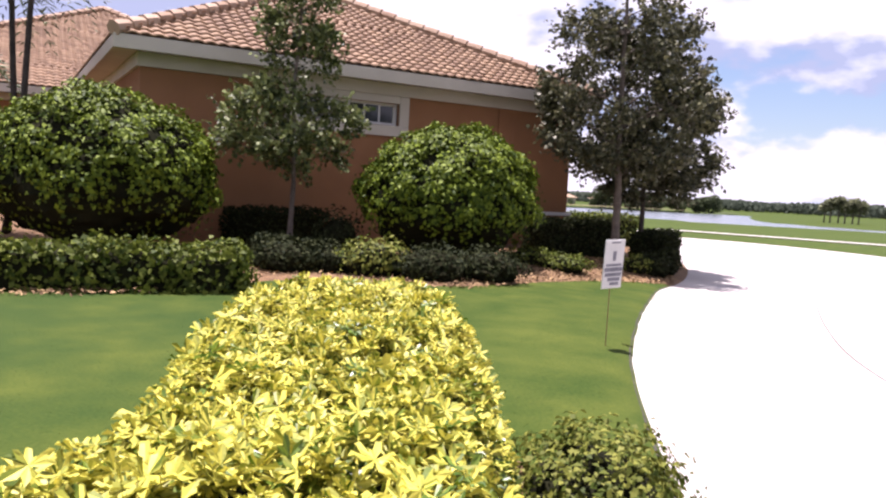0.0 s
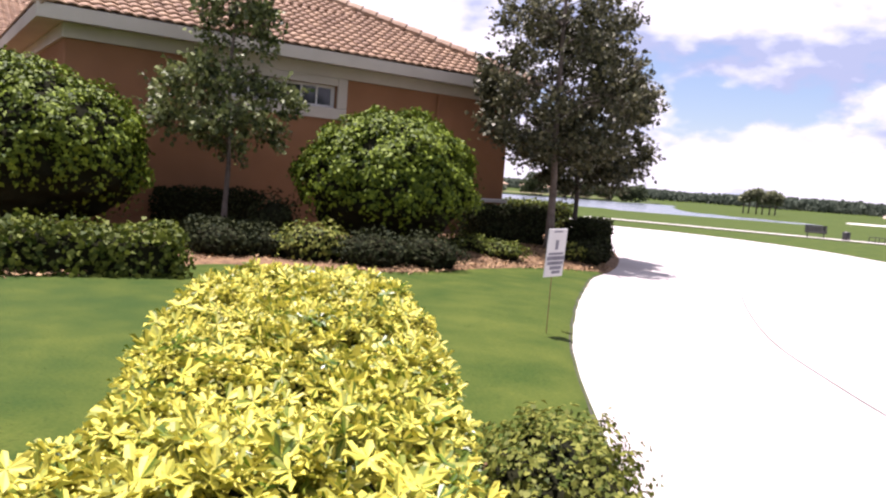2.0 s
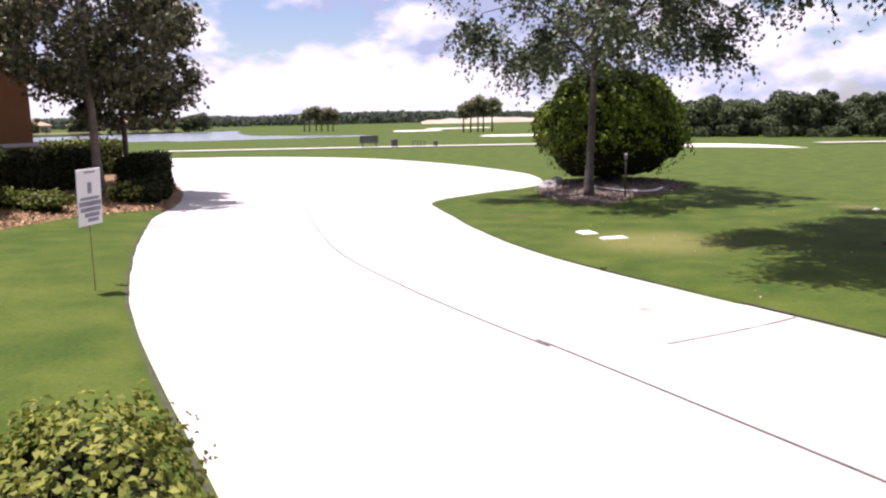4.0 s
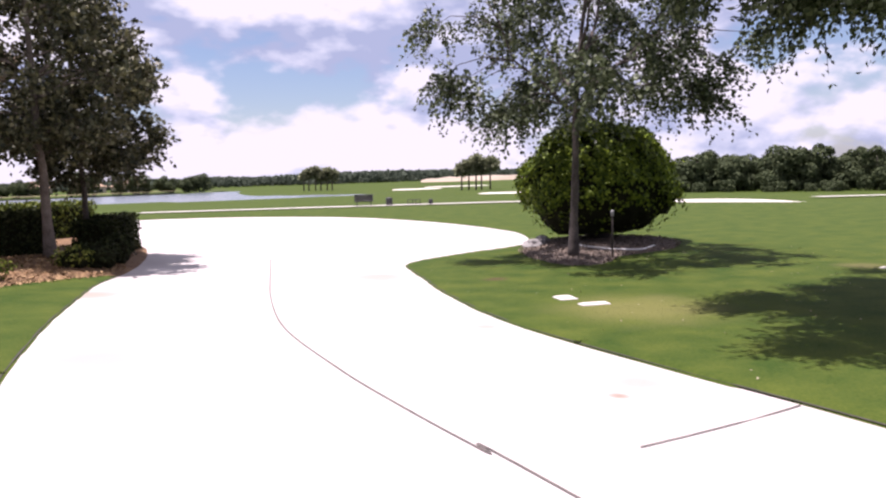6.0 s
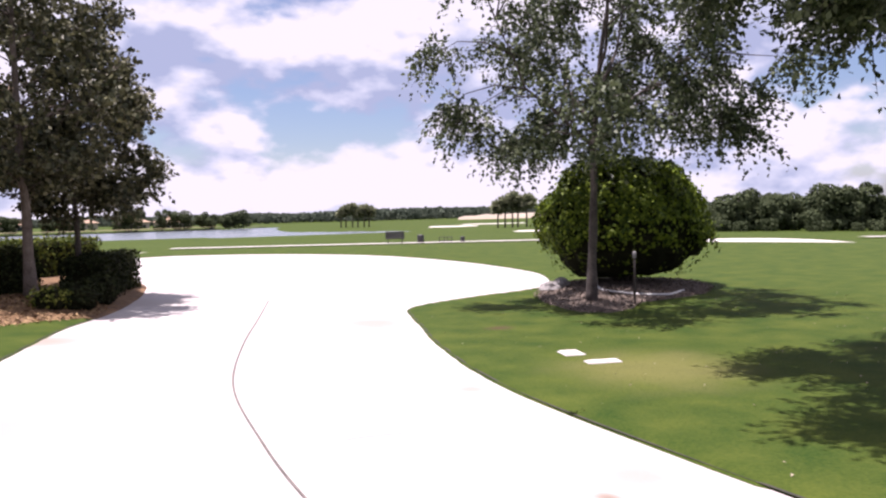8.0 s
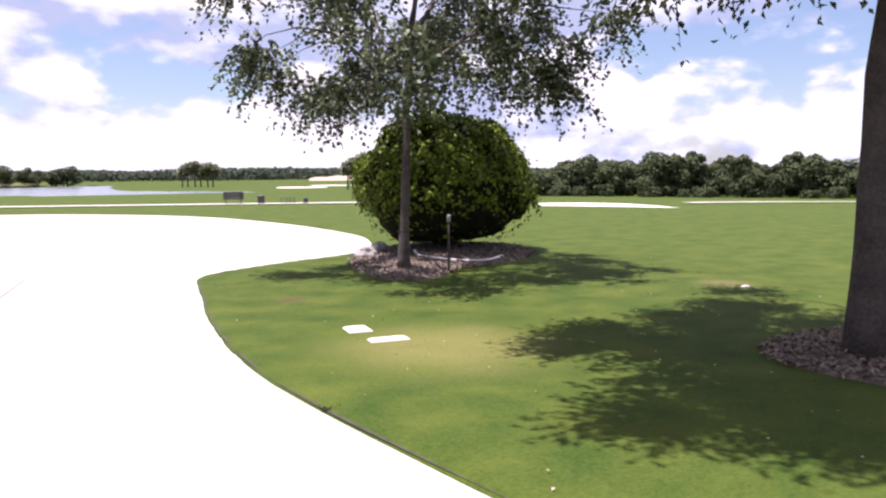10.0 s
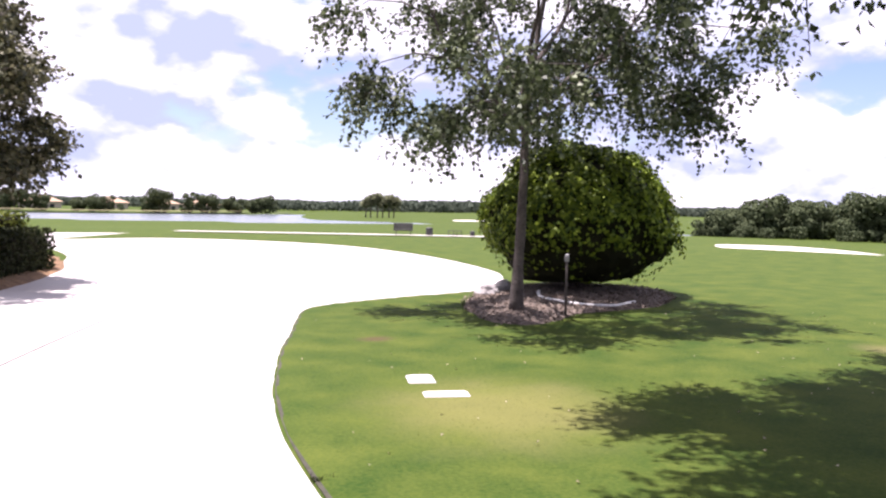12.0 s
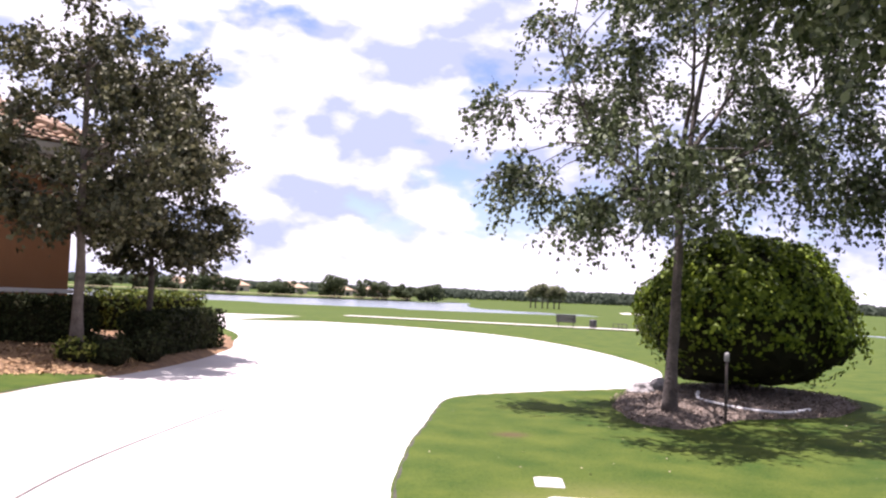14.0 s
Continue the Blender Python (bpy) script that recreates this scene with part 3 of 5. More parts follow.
def hip_roof(parent, x0, y0, x1, y1, z, pitch, pieces_on=()):
    faces = hip_faces(x0, y0, x1, y1, z, pitch)
    w, d = x1 - x0, y1 - y0
    s = min(w, d) / 2
    b = Build()
    ridge = [(x0 + s, y0 + s, z + pitch * s), (x1 - s, y1 - s, z + pitch * s)]
    c = [(x0, y0, z), (x1, y0, z), (x1, y1, z), (x0, y1, z)]
    deck = [(0, 1, 4), (1, 2, 5, 4), (2, 3, 5), (3, 0, 4, 5)] if d >= w else [(0, 1, 5, 4), (1, 2, 5), (2, 3, 4, 5), (3, 0, 4)]
    b.add(c + ridge, deck + [(3, 2, 1, 0)])
    roof = part("roof", b.mesh("roof", UNDERLAY), parent, "hipped terracotta barrel-tile roof")
    one = tile_mesh("tile", TILE)
    rest = []
    for k, face in enumerate(faces):
        places = tile_places(face, z, pitch)
        if k in pieces_on:
            near = places[:300]
            for m in near:
                part("tile", one, roof, at=m)
            rest += places[300:]
        else:
            rest += places
    v, f = many_tiles(rest, one)
    more = part("tiles", mesh_of("tiles", v, f, TILE_MANY, True), roof, "rows of curved clay tiles")
    more["kind"] = "stuff"
    caps = Build()
    for corner, top in ((c[0], ridge[0]), (c[1], ridge[0] if d >= w else ridge[1]), (c[2], ridge[1]), (c[3], ridge[1] if d >= w else ridge[0]), (ridge[0], ridge[1])):
        a, e = Vector(corner), Vector(top)
        n = max(1, int((e - a).length / 0.36))
        if (e - a).length < 0.2:
            continue
        for k in range(n):
            p, q = a.lerp(e, k / n), a.lerp(e, (k + 1.15) / n)
            lift = Vector((0, 0, 0.085))
            caps.tube([p + lift, p.lerp(q, 0.5) + lift, q + lift * 0.75], [0.125, 0.115, 0.10], 8)
    part("ridge_tiles", caps.mesh("ridge_tiles", RIDGE), roof, "weathered tan ridge tiles")
    return roof


def make_house():
    house = thing("house", (0, 0, 0), 0, "single-storey orange stucco house with tiled hip roof", "house")
    house.matrix_basis = HOUSE
    # front wall with the window's opening, then the other three
    wx0, wx1, wz0, wz1 = 2.7, 4.79, 2.69, 3.115
    b = Build()
    t = 0.22
    ring = [(0, -0.3), (LONG, -0.3), (LONG, TOP), (0, TOP), (wx0, wz0), (wx1, wz0), (wx1, wz1), (wx0, wz1)]
    b.add([(x, 0, z) for x, z in ring] + [(x, t, z) for x, z in ring],
          [f for k in range(4) for f in ((k, (k + 1) % 4, 4 + (k + 1) % 4, 4 + k), (8 + (k + 1) % 4, 8 + k, 12 + k, 12 + (k + 1) % 4),
                                         (8 + k, 8 + (k + 1) % 4, (k + 1) % 4, k), (4 + k, 4 + (k + 1) % 4, 12 + (k + 1) % 4, 12 + k))])
    part("wall", b.mesh("wall", STUCCO), house, "orange stucco front wall")
    part("wall", Build().box(LONG - t, t, -0.3, LONG, DEEP, TOP).mesh("wall", STUCCO), house)
    part("wall", Build().box(0, t, -0.3, t, DEEP, TOP).mesh("wall", STUCCO), house)
    part("wall", Build().box(t, DEEP - t, -0.3, LONG - t, DEEP, TOP).mesh("wall", STUCCO), house)
    # band under the eaves, soffit and fascia
    for x0, y0, x1, y1 in ((-0.06, -0.06, LONG + 0.06, 0.1), (-0.06, 0.1, 0.1, DEEP), (LONG - 0.1, 0.1, LONG + 0.06, DEEP)):
        part("frieze", Build().box(x0, y0, 3.265, x1, y1, 3.50, 0.02).mesh("frieze", CREAM), house, "cream stucco band below the eaves")
    part("soffit", Build().box(-OVER + 0.04, -OVER + 0.04, 3.50, LONG + OVER - 0.04, DEEP + OVER - 0.04, 3.54).mesh("soffit", CREAM), house, "cream soffit")
    for x0, y0, x1, y1 in ((-OVER, -OVER, LONG + OVER, -OVER + 0.04), (-OVER, -OVER + 0.04, -OVER + 0.04, DEEP + OVER), (LONG + OVER - 0.04, -OVER + 0.04, LONG + OVER, DEEP + OVER)):
        part("fascia", Build().box(x0, y0, 3.46, x1, y1, 3.68, 0.008).mesh("fascia", CREAM), house, "pale painted fascia board")
    # wide raised surround and the window in it
    s = Build()
    s.box(2.48, -0.045, 2.48, 5.0, 0.0, wz0, 0.012).box(2.48, -0.045, wz0, wx0, 0.0, 3.264, 0.012).box(wx1, -0.045, wz0, 5.0, 0.0, 3.264, 0.012).box(wx0, -0.045, wz1, wx1, 0.0, 3.264, 0.012)
    part("window_surround", s.mesh("window_surround", CREAM), house, "wide cream stucco surround")
    win = part("window", Build().box(wx0, 0.10, wz0, wx1, 0.15, wz0 + 0.05).box(wx0, 0.10, wz1 - 0.05, wx1, 0.15, wz1).box(wx0, 0.10, wz0 + 0.05, wx0 + 0.05, 0.15, wz1 - 0.05)
               .box(wx1 - 0.05, 0.10, wz0 + 0.05, wx1, 0.15, wz1 - 0.05).box(3.70, 0.09, wz0 + 0.05, 3.79, 0.15, wz1 - 0.05).mesh("window", WHITE), house, "white-framed high strip window")
    pane_w = 0.305
    for x in (2.75, 3.07, 3.385, 3.79, 4.105, 4.42):
        part("pane", Build().box(x + 0.012, 0.122, wz0 + 0.05, x + pane_w - 0.012, 0.13, wz1 - 0.05).mesh("pane", GLASS), win)
        part("mullion", Build().box(x + pane_w - 0.012, 0.105, wz0 + 0.05, x + pane_w + 0.022, 0.145, wz1 - 0.05).mesh("mullion", WHITE), win)
    part("pilaster", Build().box(7.12, -0.05, -0.2, 7.5, 0.0, 3.264, 0.015).mesh("pilaster", STUCCO), house, "orange stucco pilaster")
    part("wall_ledge", Build().box(7.6, -0.10, 1.06, LONG + 0.08, 0.0, 1.13, 0.015).mesh("wall_ledge", WHITE), house, "pale ledge low on the wall")
    hip_roof(house, -OVER, -OVER, LONG + OVER, DEEP + OVER, EAVE, PITCH, pieces_on=(0,))
    return house


def make_wing():
    wing = thing("house_wing", (0, 0, 0), 0, "far wing of the house, orange stucco under hipped tiles", "house")
    wing.matrix_basis = HOUSE @ pose(1.2, 17.7, 0)
    h = 7.0
    part("wall", Build().box(-h, -h, -0.3, h, -h + 0.2, TOP).mesh("wall", STUCCO), wing)
    part("wall", Build().box(-h, -h + 0.2, -0.3, -h + 0.2, h, TOP).mesh("wall", STUCCO), wing)
    part("wall", Build().box(h - 0.2, -h + 0.2, -0.3, h, h, TOP).mesh("wall", STUCCO), wing)
    part("frieze", Build().box(-h - 0.05, -h - 0.05, 3.29, h + 0.05, -h + 0.1, 3.5, 0.02).mesh("frieze", CREAM), wing, "cream stucco band")
    part("soffit", Build().box(-h - 0.6, -h - 0.6, 3.5, h + 0.6, h + 0.6, 3.54).mesh("soffit", CREAM), wing)
    part("fascia", Build().box(-h - 0.65, -h - 0.65, 3.46, h + 0.65, -h - 0.61, 3.68, 0.008).mesh("fascia", CREAM), wing, "pale painted fascia board")
    hip_roof(wing, -h - 0.65, -h - 0.65, h + 0.65, h + 0.65, EAVE, PITCH)
    return wing


make_house()
make_wing()


# ---- plants ----
def bell(d, radii, sag):
    """A clipped bush's outline: widest below the middle, drawn in towards the foot."""
    up = d[..., 2] > 0
    z = d[..., 2] * np.where(up, radii[2] * (1 + sag), radii[2] * (1 - sag)) - radii[2] * sag
    wide = np.where(up, 1.0, (1.0 + 0.16 * d[..., 2]) * np.power(1.02 - d[..., 2] ** 2, -0.22))
    return np.stack([d[..., 0] * radii[0] * wide, d[..., 1] * radii[1] * wide, z], axis=-1)


def core_mesh(name, radii, seed, rough=0.12, sag=0.0):
    """A lumpy closed body that fills a clipped shrub, near-black in place of inner shade."""
    bm = bmesh.new()
    bmesh.ops.create_icosphere(bm, subdivisions=4, radius=1)
    for v in bm.verts:
        k = 1 + rough * noise.noise(v.co * 2.2 + Vector((seed, 0, 0))) + rough * 0.7 * noise.noise(v.co * 7 + Vector((seed, 3, 0)))
        v.co = Vector(bell(np.array(v.co.normalized()), radii, sag)) * k
    me = bpy.data.meshes.new(name)
    bm.to_mesh(me)
    bm.free()
    me.materials.append(SHADE_FILL)
    return me


def dome_leaves(name, radii, count, size, material, seed, rough=0.10, depth=0.16, low=-0.8, slim=0.33, sag=0.0):
    """Leaves in tufts over a clipped, slightly uneven round shrub."""
    d = unit(rng.normal(size=(int(count * 1.5), 3)))
    d = d[d[:, 2] > low][:count]
    # fewer leaves low down: the near-black body shows as a shaded underside
    d = d[rng.random(len(d)) < np.clip(0.55 + d[:, 2] * 1.4, 0.07, 1.0)]
    tuft = lumpy(d, 5.5, seed + 4) + 0.6 * lumpy(d, 12.0, seed + 6)
    gap = -0.14 + 0.28 * np.clip(0.35 - d[:, 2], 0, 1)
    keep = (tuft > gap) | (rng.random(len(d)) < 0.22)
    d, tuft = d[keep], tuft[keep]
    lump = lumpy(d, 2.6, seed) * rough + tuft * rough * 0.75
    r = 1 + lump - rng.exponential(depth * 0.5, len(d)).clip(0, depth * 1.6)
    stray = (rng.random(len(d)) < 0.035) & (d[:, 2] > 0.1)
    r[stray] += rng.uniform(0.02, 0.09, stray.sum())
    p = bell(d, radii, sag) * r[:, None]
    n = unit(unit(d / np.array(radii)) + 0.38 * rng.normal(size=d.shape))
    return quads_of(name, leaf_verts(p, n, size, slim), material)


def stems(parent, n, spread, top, radius, material, z0=-0.05):
    for k in range(n):
        a = 2 * math.pi * k / n + rng.uniform(-0.4, 0.4)
        r0, r1 = rng.uniform(0.05, 0.16), spread * rng.uniform(0.5, 1.0)
        pts = [(math.cos(a) * r0, math.sin(a) * r0, z0), (math.cos(a) * (r0 + r1) * 0.4, math.sin(a) * (r0 + r1) * 0.4, top * 0.5), (math.cos(a) * r1, math.sin(a) * r1, top)]
        part("stem", Build().tube(pts, [radius, radius * 0.8, radius * 0.55], 6).mesh("stem", material, True), parent)


def round_shrub(loc, radii, centre, count, size, material, seed, label, low=-0.85, rough=0.13, stem_count=6, sag=0.24):
    z = land_at(*loc) + 0.03
    shrub = thing("round_shrub", (*loc, z), 0, label, "shrub")
    at = Matrix.Translation((0, 0, centre - z))
    crown = part("foliage", dome_leaves("foliage", radii, count, size, material, seed, rough, low=low, sag=sag), shrub, at=at)
    part("inner_growth", core_mesh("inner_growth", [r * 0.90 for r in radii], seed, sag=sag), shrub, "near-black filler for shade between the leaves", at)
    stems(shrub, stem_count, radii[0] * 0.45, centre - z - radii[2] * 0.45, 0.05, BARK)
    return shrub


round_shrub((1.02, 13.4), (1.43, 1.38, 1.04), 1.44, 42000, 0.075, DOME_LEAF, 1.3, "large clipped dome shrub with bright green tips")
round_shrub((-3.78, 11.4), (1.74, 1.45, 1.12), 1.52, 42000, 0.075, DOME_LEAF, 5.1, "broad clipped round shrub, underside darkened by its near-black filler", stem_count=8)
round_shrub((-6.6, 11.0), (1.3, 1.2, 1.2), 1.4, 5500, 0.09, DOME_LEAF, 8.4, "leafy green shrub behind the low hedge")
round_shrub((13.63, 14.31), (1.6, 1.57, 1.16), 1.26, 42000, 0.082, DOME_LEAF, 3.7, "round clipped shrub beside a slender oak", rough=0.10, stem_count=9)


def box_leaves(size3, count, size, material, seed, rough=0.07, round_by=0.12):
    lx, ly, lz = size3
    areas = np.array([lx * ly, lx * lz, lx * lz, ly * lz, ly * lz])
    side = rng.choice(5, count, p=areas / areas.sum())
    u, v = rng.uniform(-0.5, 0.5, count), rng.uniform(-0.5, 0.5, count)
    p, n = np.zeros((count, 3)), np.zeros((count, 3))
    for k, (ax, sign) in enumerate(((2, 1), (1, 1), (1, -1), (0, 1), (0, -1))):
        w = side == k
        others = [i for i in range(3) if i != ax]
        p[w, ax] = sign * 0.5
        n[w, ax] = sign
        p[w, others[0]], p[w, others[1]] = u[w], v[w]
    p = p * np.array((lx, ly, lz))
    half = np.array((lx, ly, lz)) / 2
    inner = np.clip(p, -half + round_by, half - round_by)
    out = p - inner
    far = np.linalg.norm(out, axis=1, keepdims=True)
    p = inner + out / np.maximum(far, 1e-6) * np.minimum(far, round_by)
    p += n * ((lumpy(p, 2.4, seed) * rough + lumpy(p, 7, seed + 3) * rough * 0.8) - rng.exponential(0.04, count).clip(0, 0.14))[:, None]
    n = unit(n + np.array((0, 0, 0.12)) + 0.6 * rng.normal(size=n.shape))
    return leaf_verts(p, n, size, 0.42)


def hedge(a, b, width, z0, z1, count, size, material, seed, label, rough=0.07):
    a, b = np.array(a), np.array(b)
    mid, run = (a + b) / 2, np.linalg.norm(b - a)
    turn = math.degrees(math.atan2(*(b - a)[::-1]))
    z = land_at(*mid)
    h = thing("hedge", (*mid, z), turn, label, "hedge")
    at = Matrix.Translation((0, 0, (z0 + z1) / 2 - z))
    part("foliage", quads_of("foliage", box_leaves((run, width, z1 - z0), count, size, material, seed, rough), material), h, at=at)
    # solid near-black box in place of the hedge's inner shade
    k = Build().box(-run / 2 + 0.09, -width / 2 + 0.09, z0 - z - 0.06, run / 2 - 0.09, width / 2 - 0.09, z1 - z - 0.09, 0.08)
    part("inner_growth", k.mesh("inner_growth", SHADE_FILL), h, "near-black filler for shade between the leaves")
    return h


hedge((-8.3, 5.6), (-0.56, 9.12), 0.85, 0.25, 0.77, 12000, 0.065, HEDGE_LEAF, 2.2, "low clipped green hedge along the lawn", 0.16)
hedge((-8.8, 6.95), (-5.4, 8.45), 0.7, 0.25, 0.98, 4200, 0.065, HEDGE_LEAF, 9.2, "second clipped green hedge behind the first", 0.14)
hedge((-2.9, 13.75), (-1.45, 14.87), 0.6, 0.1, 1.02, 4200, 0.055, SHADE_LEAF, 4.4, "shade-coloured clipped hedge against the house wall")
hedge((-1.42, 11.3), (-0.38, 11.95), 0.6, 0.2, 0.72, 3000, 0.06, SHADE_LEAF, 6.4, "low shade-coloured hedge under a small tree")
hedge((2.25, 16.3), (3.8, 17.3), 0.7, 0.2, 1.06, 4200, 0.06, SHADE_LEAF, 1.4, "shade-coloured clipped hedge near the house corner")
hedge((4.6, 16.9), (5.28, 20.0), 0.8, 0.0, 0.84, 5200, 0.06, SHADE_LEAF, 3.1, "shade-coloured hedge bordering the driveway")
hedge((3.0, 20.4), (4.7, 22.6), 0.9, 0.2, 1.1, 2800, 0.08, HEDGE_LEAF, 7.7, "sunlit green hedge behind the trees")


def low_shrub(loc, radii, count, size, material, seed, label, lift=0.0):
    z = land_at(*loc)
    s = thing("low_shrub", (*loc, z), 0, label, "shrub")
    at = Matrix.Translation((0, 0, radii[2] * 0.55 + lift))
    part("foliage", dome_leaves("foliage", radii, count, size, material, seed, 0.22, 0.3, low=-0.6), s, at=at)
    part("inner_growth", core_mesh("inner_growth", [r * 0.72 for r in radii], seed, 0.2), s, "near-black filler for shade between the leaves", at)
    return s


low_shrub((0.35, 11.12), (0.55, 0.42, 0.34), 1900, 0.065, OLIVE_LEAF, 1.0, "loose green shrub before the dome shrub")
low_shrub((1.15, 11.08), (0.58, 0.5, 0.3), 2100, 0.055, SHADE_LEAF, 2.0, "low shade-coloured shrub in the mulch bed")
low_shrub((1.85, 11.5), (0.55, 0.5, 0.3), 2100, 0.055, SHADE_LEAF, 2.6, "low shade-coloured shrub at the bed's front")
low_shrub((-0.75, 10.9), (0.5, 0.42, 0.3), 1600, 0.06, SHADE_LEAF, 2.7, "low shade-coloured shrub at the end of the hedge")
low_shrub((-0.2, 11.15), (0.36, 0.34, 0.26), 900, 0.06, SHADE_LEAF, 2.8, "low shade-coloured shrub in the mulch bed")
low_shrub((-0.55, 12.6), (0.4, 0.4, 0.52), 1100, 0.06, SHADE_LEAF, 2.9, "upright shade-coloured shrub beside the dome shrub")
low_shrub((2.85, 13.95), (0.52, 0.42, 0.2), 1700, 0.055, HEDGE_LEAF, 3.0, "light green ground cover on the mulch")
low_shrub((2.3, 13.75), (0.45, 0.38, 0.2), 1100, 0.055, HEDGE_LEAF, 3.4, "light green ground cover mound")
low_shrub((4.5, 15.3), (0.36, 0.42, 0.30), 1100, 0.055, SHADE_LEAF, 4.0, "small shade-coloured shrub at the bed's tip")
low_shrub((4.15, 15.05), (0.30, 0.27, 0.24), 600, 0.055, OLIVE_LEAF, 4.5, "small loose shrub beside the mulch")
low_shrub((4.85, 16.2), (0.30, 0.5, 0.34), 1100, 0.055, SHADE_LEAF, 4.8, "small shade-coloured shrub edging the driveway")
low_shrub((2.86, 3.6), (0.33, 0.50, 0.33), 8000, 0.028, OLIVE_LEAF, 5.0, "dense olive-green shrub beside the golden bush")
low_shrub((2.98, 2.85), (0.22, 0.38, 0.30), 4600, 0.028, OLIVE_LEAF, 5.5, "olive-green shrub at the concrete edge")
low_shrub((1.5, 2.5), (0.15, 0.36, 0.24), 4200, 0.026, OLIVE_LEAF, 6.0, "dark green shrub beside the golden bush")


# golden variegated bush close to the camera
GOLD = rounded([(2.1, 1.77), (1.79, 1.93), (1.67, 2.3), (1.7, 2.59), (1.61, 2.94), (1.5, 3.23), (1.37, 3.63), (1.285, 4.1), (1.275, 4.71), (1.57, 5.13), (1.96, 5.18), (2.3, 4.83), (2.52, 4.11), (2.63, 3.36), (2.65, 2.95), (2.72, 2.6), (2.78, 2.3), (2.66, 1.94), (2.4, 1.79)])


def rosette(name, material, size, blades, seed):
    """A tuft of long leaves round a shoot."""
    r = np.random.default_rng(seed)
    v = []
    for k in range(blades):
        a = 2 * math.pi * k / blades + r.uniform(-0.3, 0.3)
        tilt = r.uniform(-0.25, 0.55)
        s = size * r.uniform(0.75, 1.2)
        way = np.array((math.cos(a) * math.cos(tilt), math.sin(a) * math.cos(tilt), math.sin(tilt)))
        side = np.array((-math.sin(a), math.cos(a), 0))
        up = np.cross(way, side) * -1
        wid = s * r.uniform(0.14, 0.21)
        mid, tip = way * s * 0.5 + up * s * 0.05, way * s - np.array((0, 0, s * 0.18))
        q = way * s * 0.8 + up * s * 0.0
        v += [np.zeros(3), mid + side * wid + up * wid * 0.3, q + side * wid * 0.7, tip]
        v += [np.zeros(3), tip, q - side * wid * 0.7, mid - side * wid + up * wid * 0.3]
    return quads_of(name, np.array(v), material)


def golden_bush():
    bush = thing("golden_shrub", (2.0, 3.4, 0.30), 0, "golden variegated shrub mass with long glossy leaves", "shrub")
    origin = np.array((2.0, 3.4, 0.30))
    kinds = [rosette("leaf_tuft", GOLD_LEAF, 0.042, 8, s) for s in range(6)]
    greens = [rosette("leaf_tuft", GREEN_LEAF, 0.042, 8, 20 + s) for s in range(2)]

    def height(x, y, d):
        return 0.73 * np.sqrt(np.clip(1 - (1 - np.clip(d / 0.22, 0, 1)) ** 2, 0, 1)) + 0.30

    pts = []
    for _ in range(15500):
        x, y = rng.uniform(1.2, 2.86), rng.uniform(1.74, 5.25)
        pts.append((x, y))
    pts = np.array(pts)
    d = inside_by(GOLD, pts[:, 0], pts[:, 1])
    pts, d = pts[d > 0.0], d[d > 0.0]
    z = height(pts[:, 0], pts[:, 1], d)
    bump = np.array([noise.noise(Vector((x * 2.6, y * 2.6, 0.0))) * 0.045 + noise.noise(Vector((x * 11, y * 11, 3.0))) * 0.055 for x, y in pts])
    z = z + bump * np.clip(d / 0.2, 0, 1)
    # sides are steep, so more tufts go there
    places, extra = [], []
    for (x, y), dd, zz in zip(pts, d, z):
        if dd > 0.17 and rng.random() > 0.47:
            continue
        zz = zz - (abs(rng.normal(0, 0.042)) if dd > 0.09 else 0)
        if dd < 0.17:
            zz = 0.30 + (zz - 0.30) * rng.uniform(0.45, 1.0)
        m = Matrix.Translation((x - origin[0], y - origin[1], max(zz, 0.36) - origin[2])) @ pose(0, 0, 0, rng.normal(0, 22), rng.normal(0, 22), rng.uniform(0, 360)) @ Matrix.Scale(rng.uniform(0.75, 1.25), 4)
        places.append((y, m, (x, y)))
    places.sort(key=lambda p: p[0])
    near = [p for p in places if p[0] > 2.2][:300]
    chosen = set(id(p) for p in near)
    for k, p in enumerate(near):
        green = p[2][0] > 2.45 and rng.random() < 0.22
        part("leaf_tuft", (greens[k % 2] if green else kinds[k % 6]), bush, at=p[1])
    data = [np.array([v.co[:] for v in me.vertices]) for me in kinds + greens]
    gold, green = [], []
    for k, p in enumerate(q for q in places if id(q) not in chosen):
        is_green = rng.random() < (0.2 if p[2][0] > 2.45 and p[2][1] < 3.2 else 0.06)
        a = np.array(p[1])
        base = data[6 + k % 2] if is_green else data[k % 6]
        (green if is_green else gold).append(base @ a[:3, :3].T + a[:3, 3])
    for name, vs, material in (("golden_leaves", gold, GOLD_LEAF), ("green_leaves", green, GREEN_LEAF)):
        ob = part(name, quads_of(name, np.concatenate(vs), material), bush)
        ob["kind"] = "stuff"
    # near-black body under the tufts, in place of shade among stems
    cx, cy = np.arange(1.2, 2.85, 0.06), np.arange(1.7, 5.3, 0.06)
    mx, my = np.meshgrid(cx, cy)
    dd = inside_by(GOLD, mx, my) - 0.06
    part("inner_growth", grid_mesh("inner_growth", cx - origin[0], cy - origin[1], 0.28 + (height(mx, my, dd) - 0.30) * 0.86 - 0.05 - origin[2], SHADE_FILL, dd > 0), bush, "near-black filler for shade between the leaves")


golden_bush()


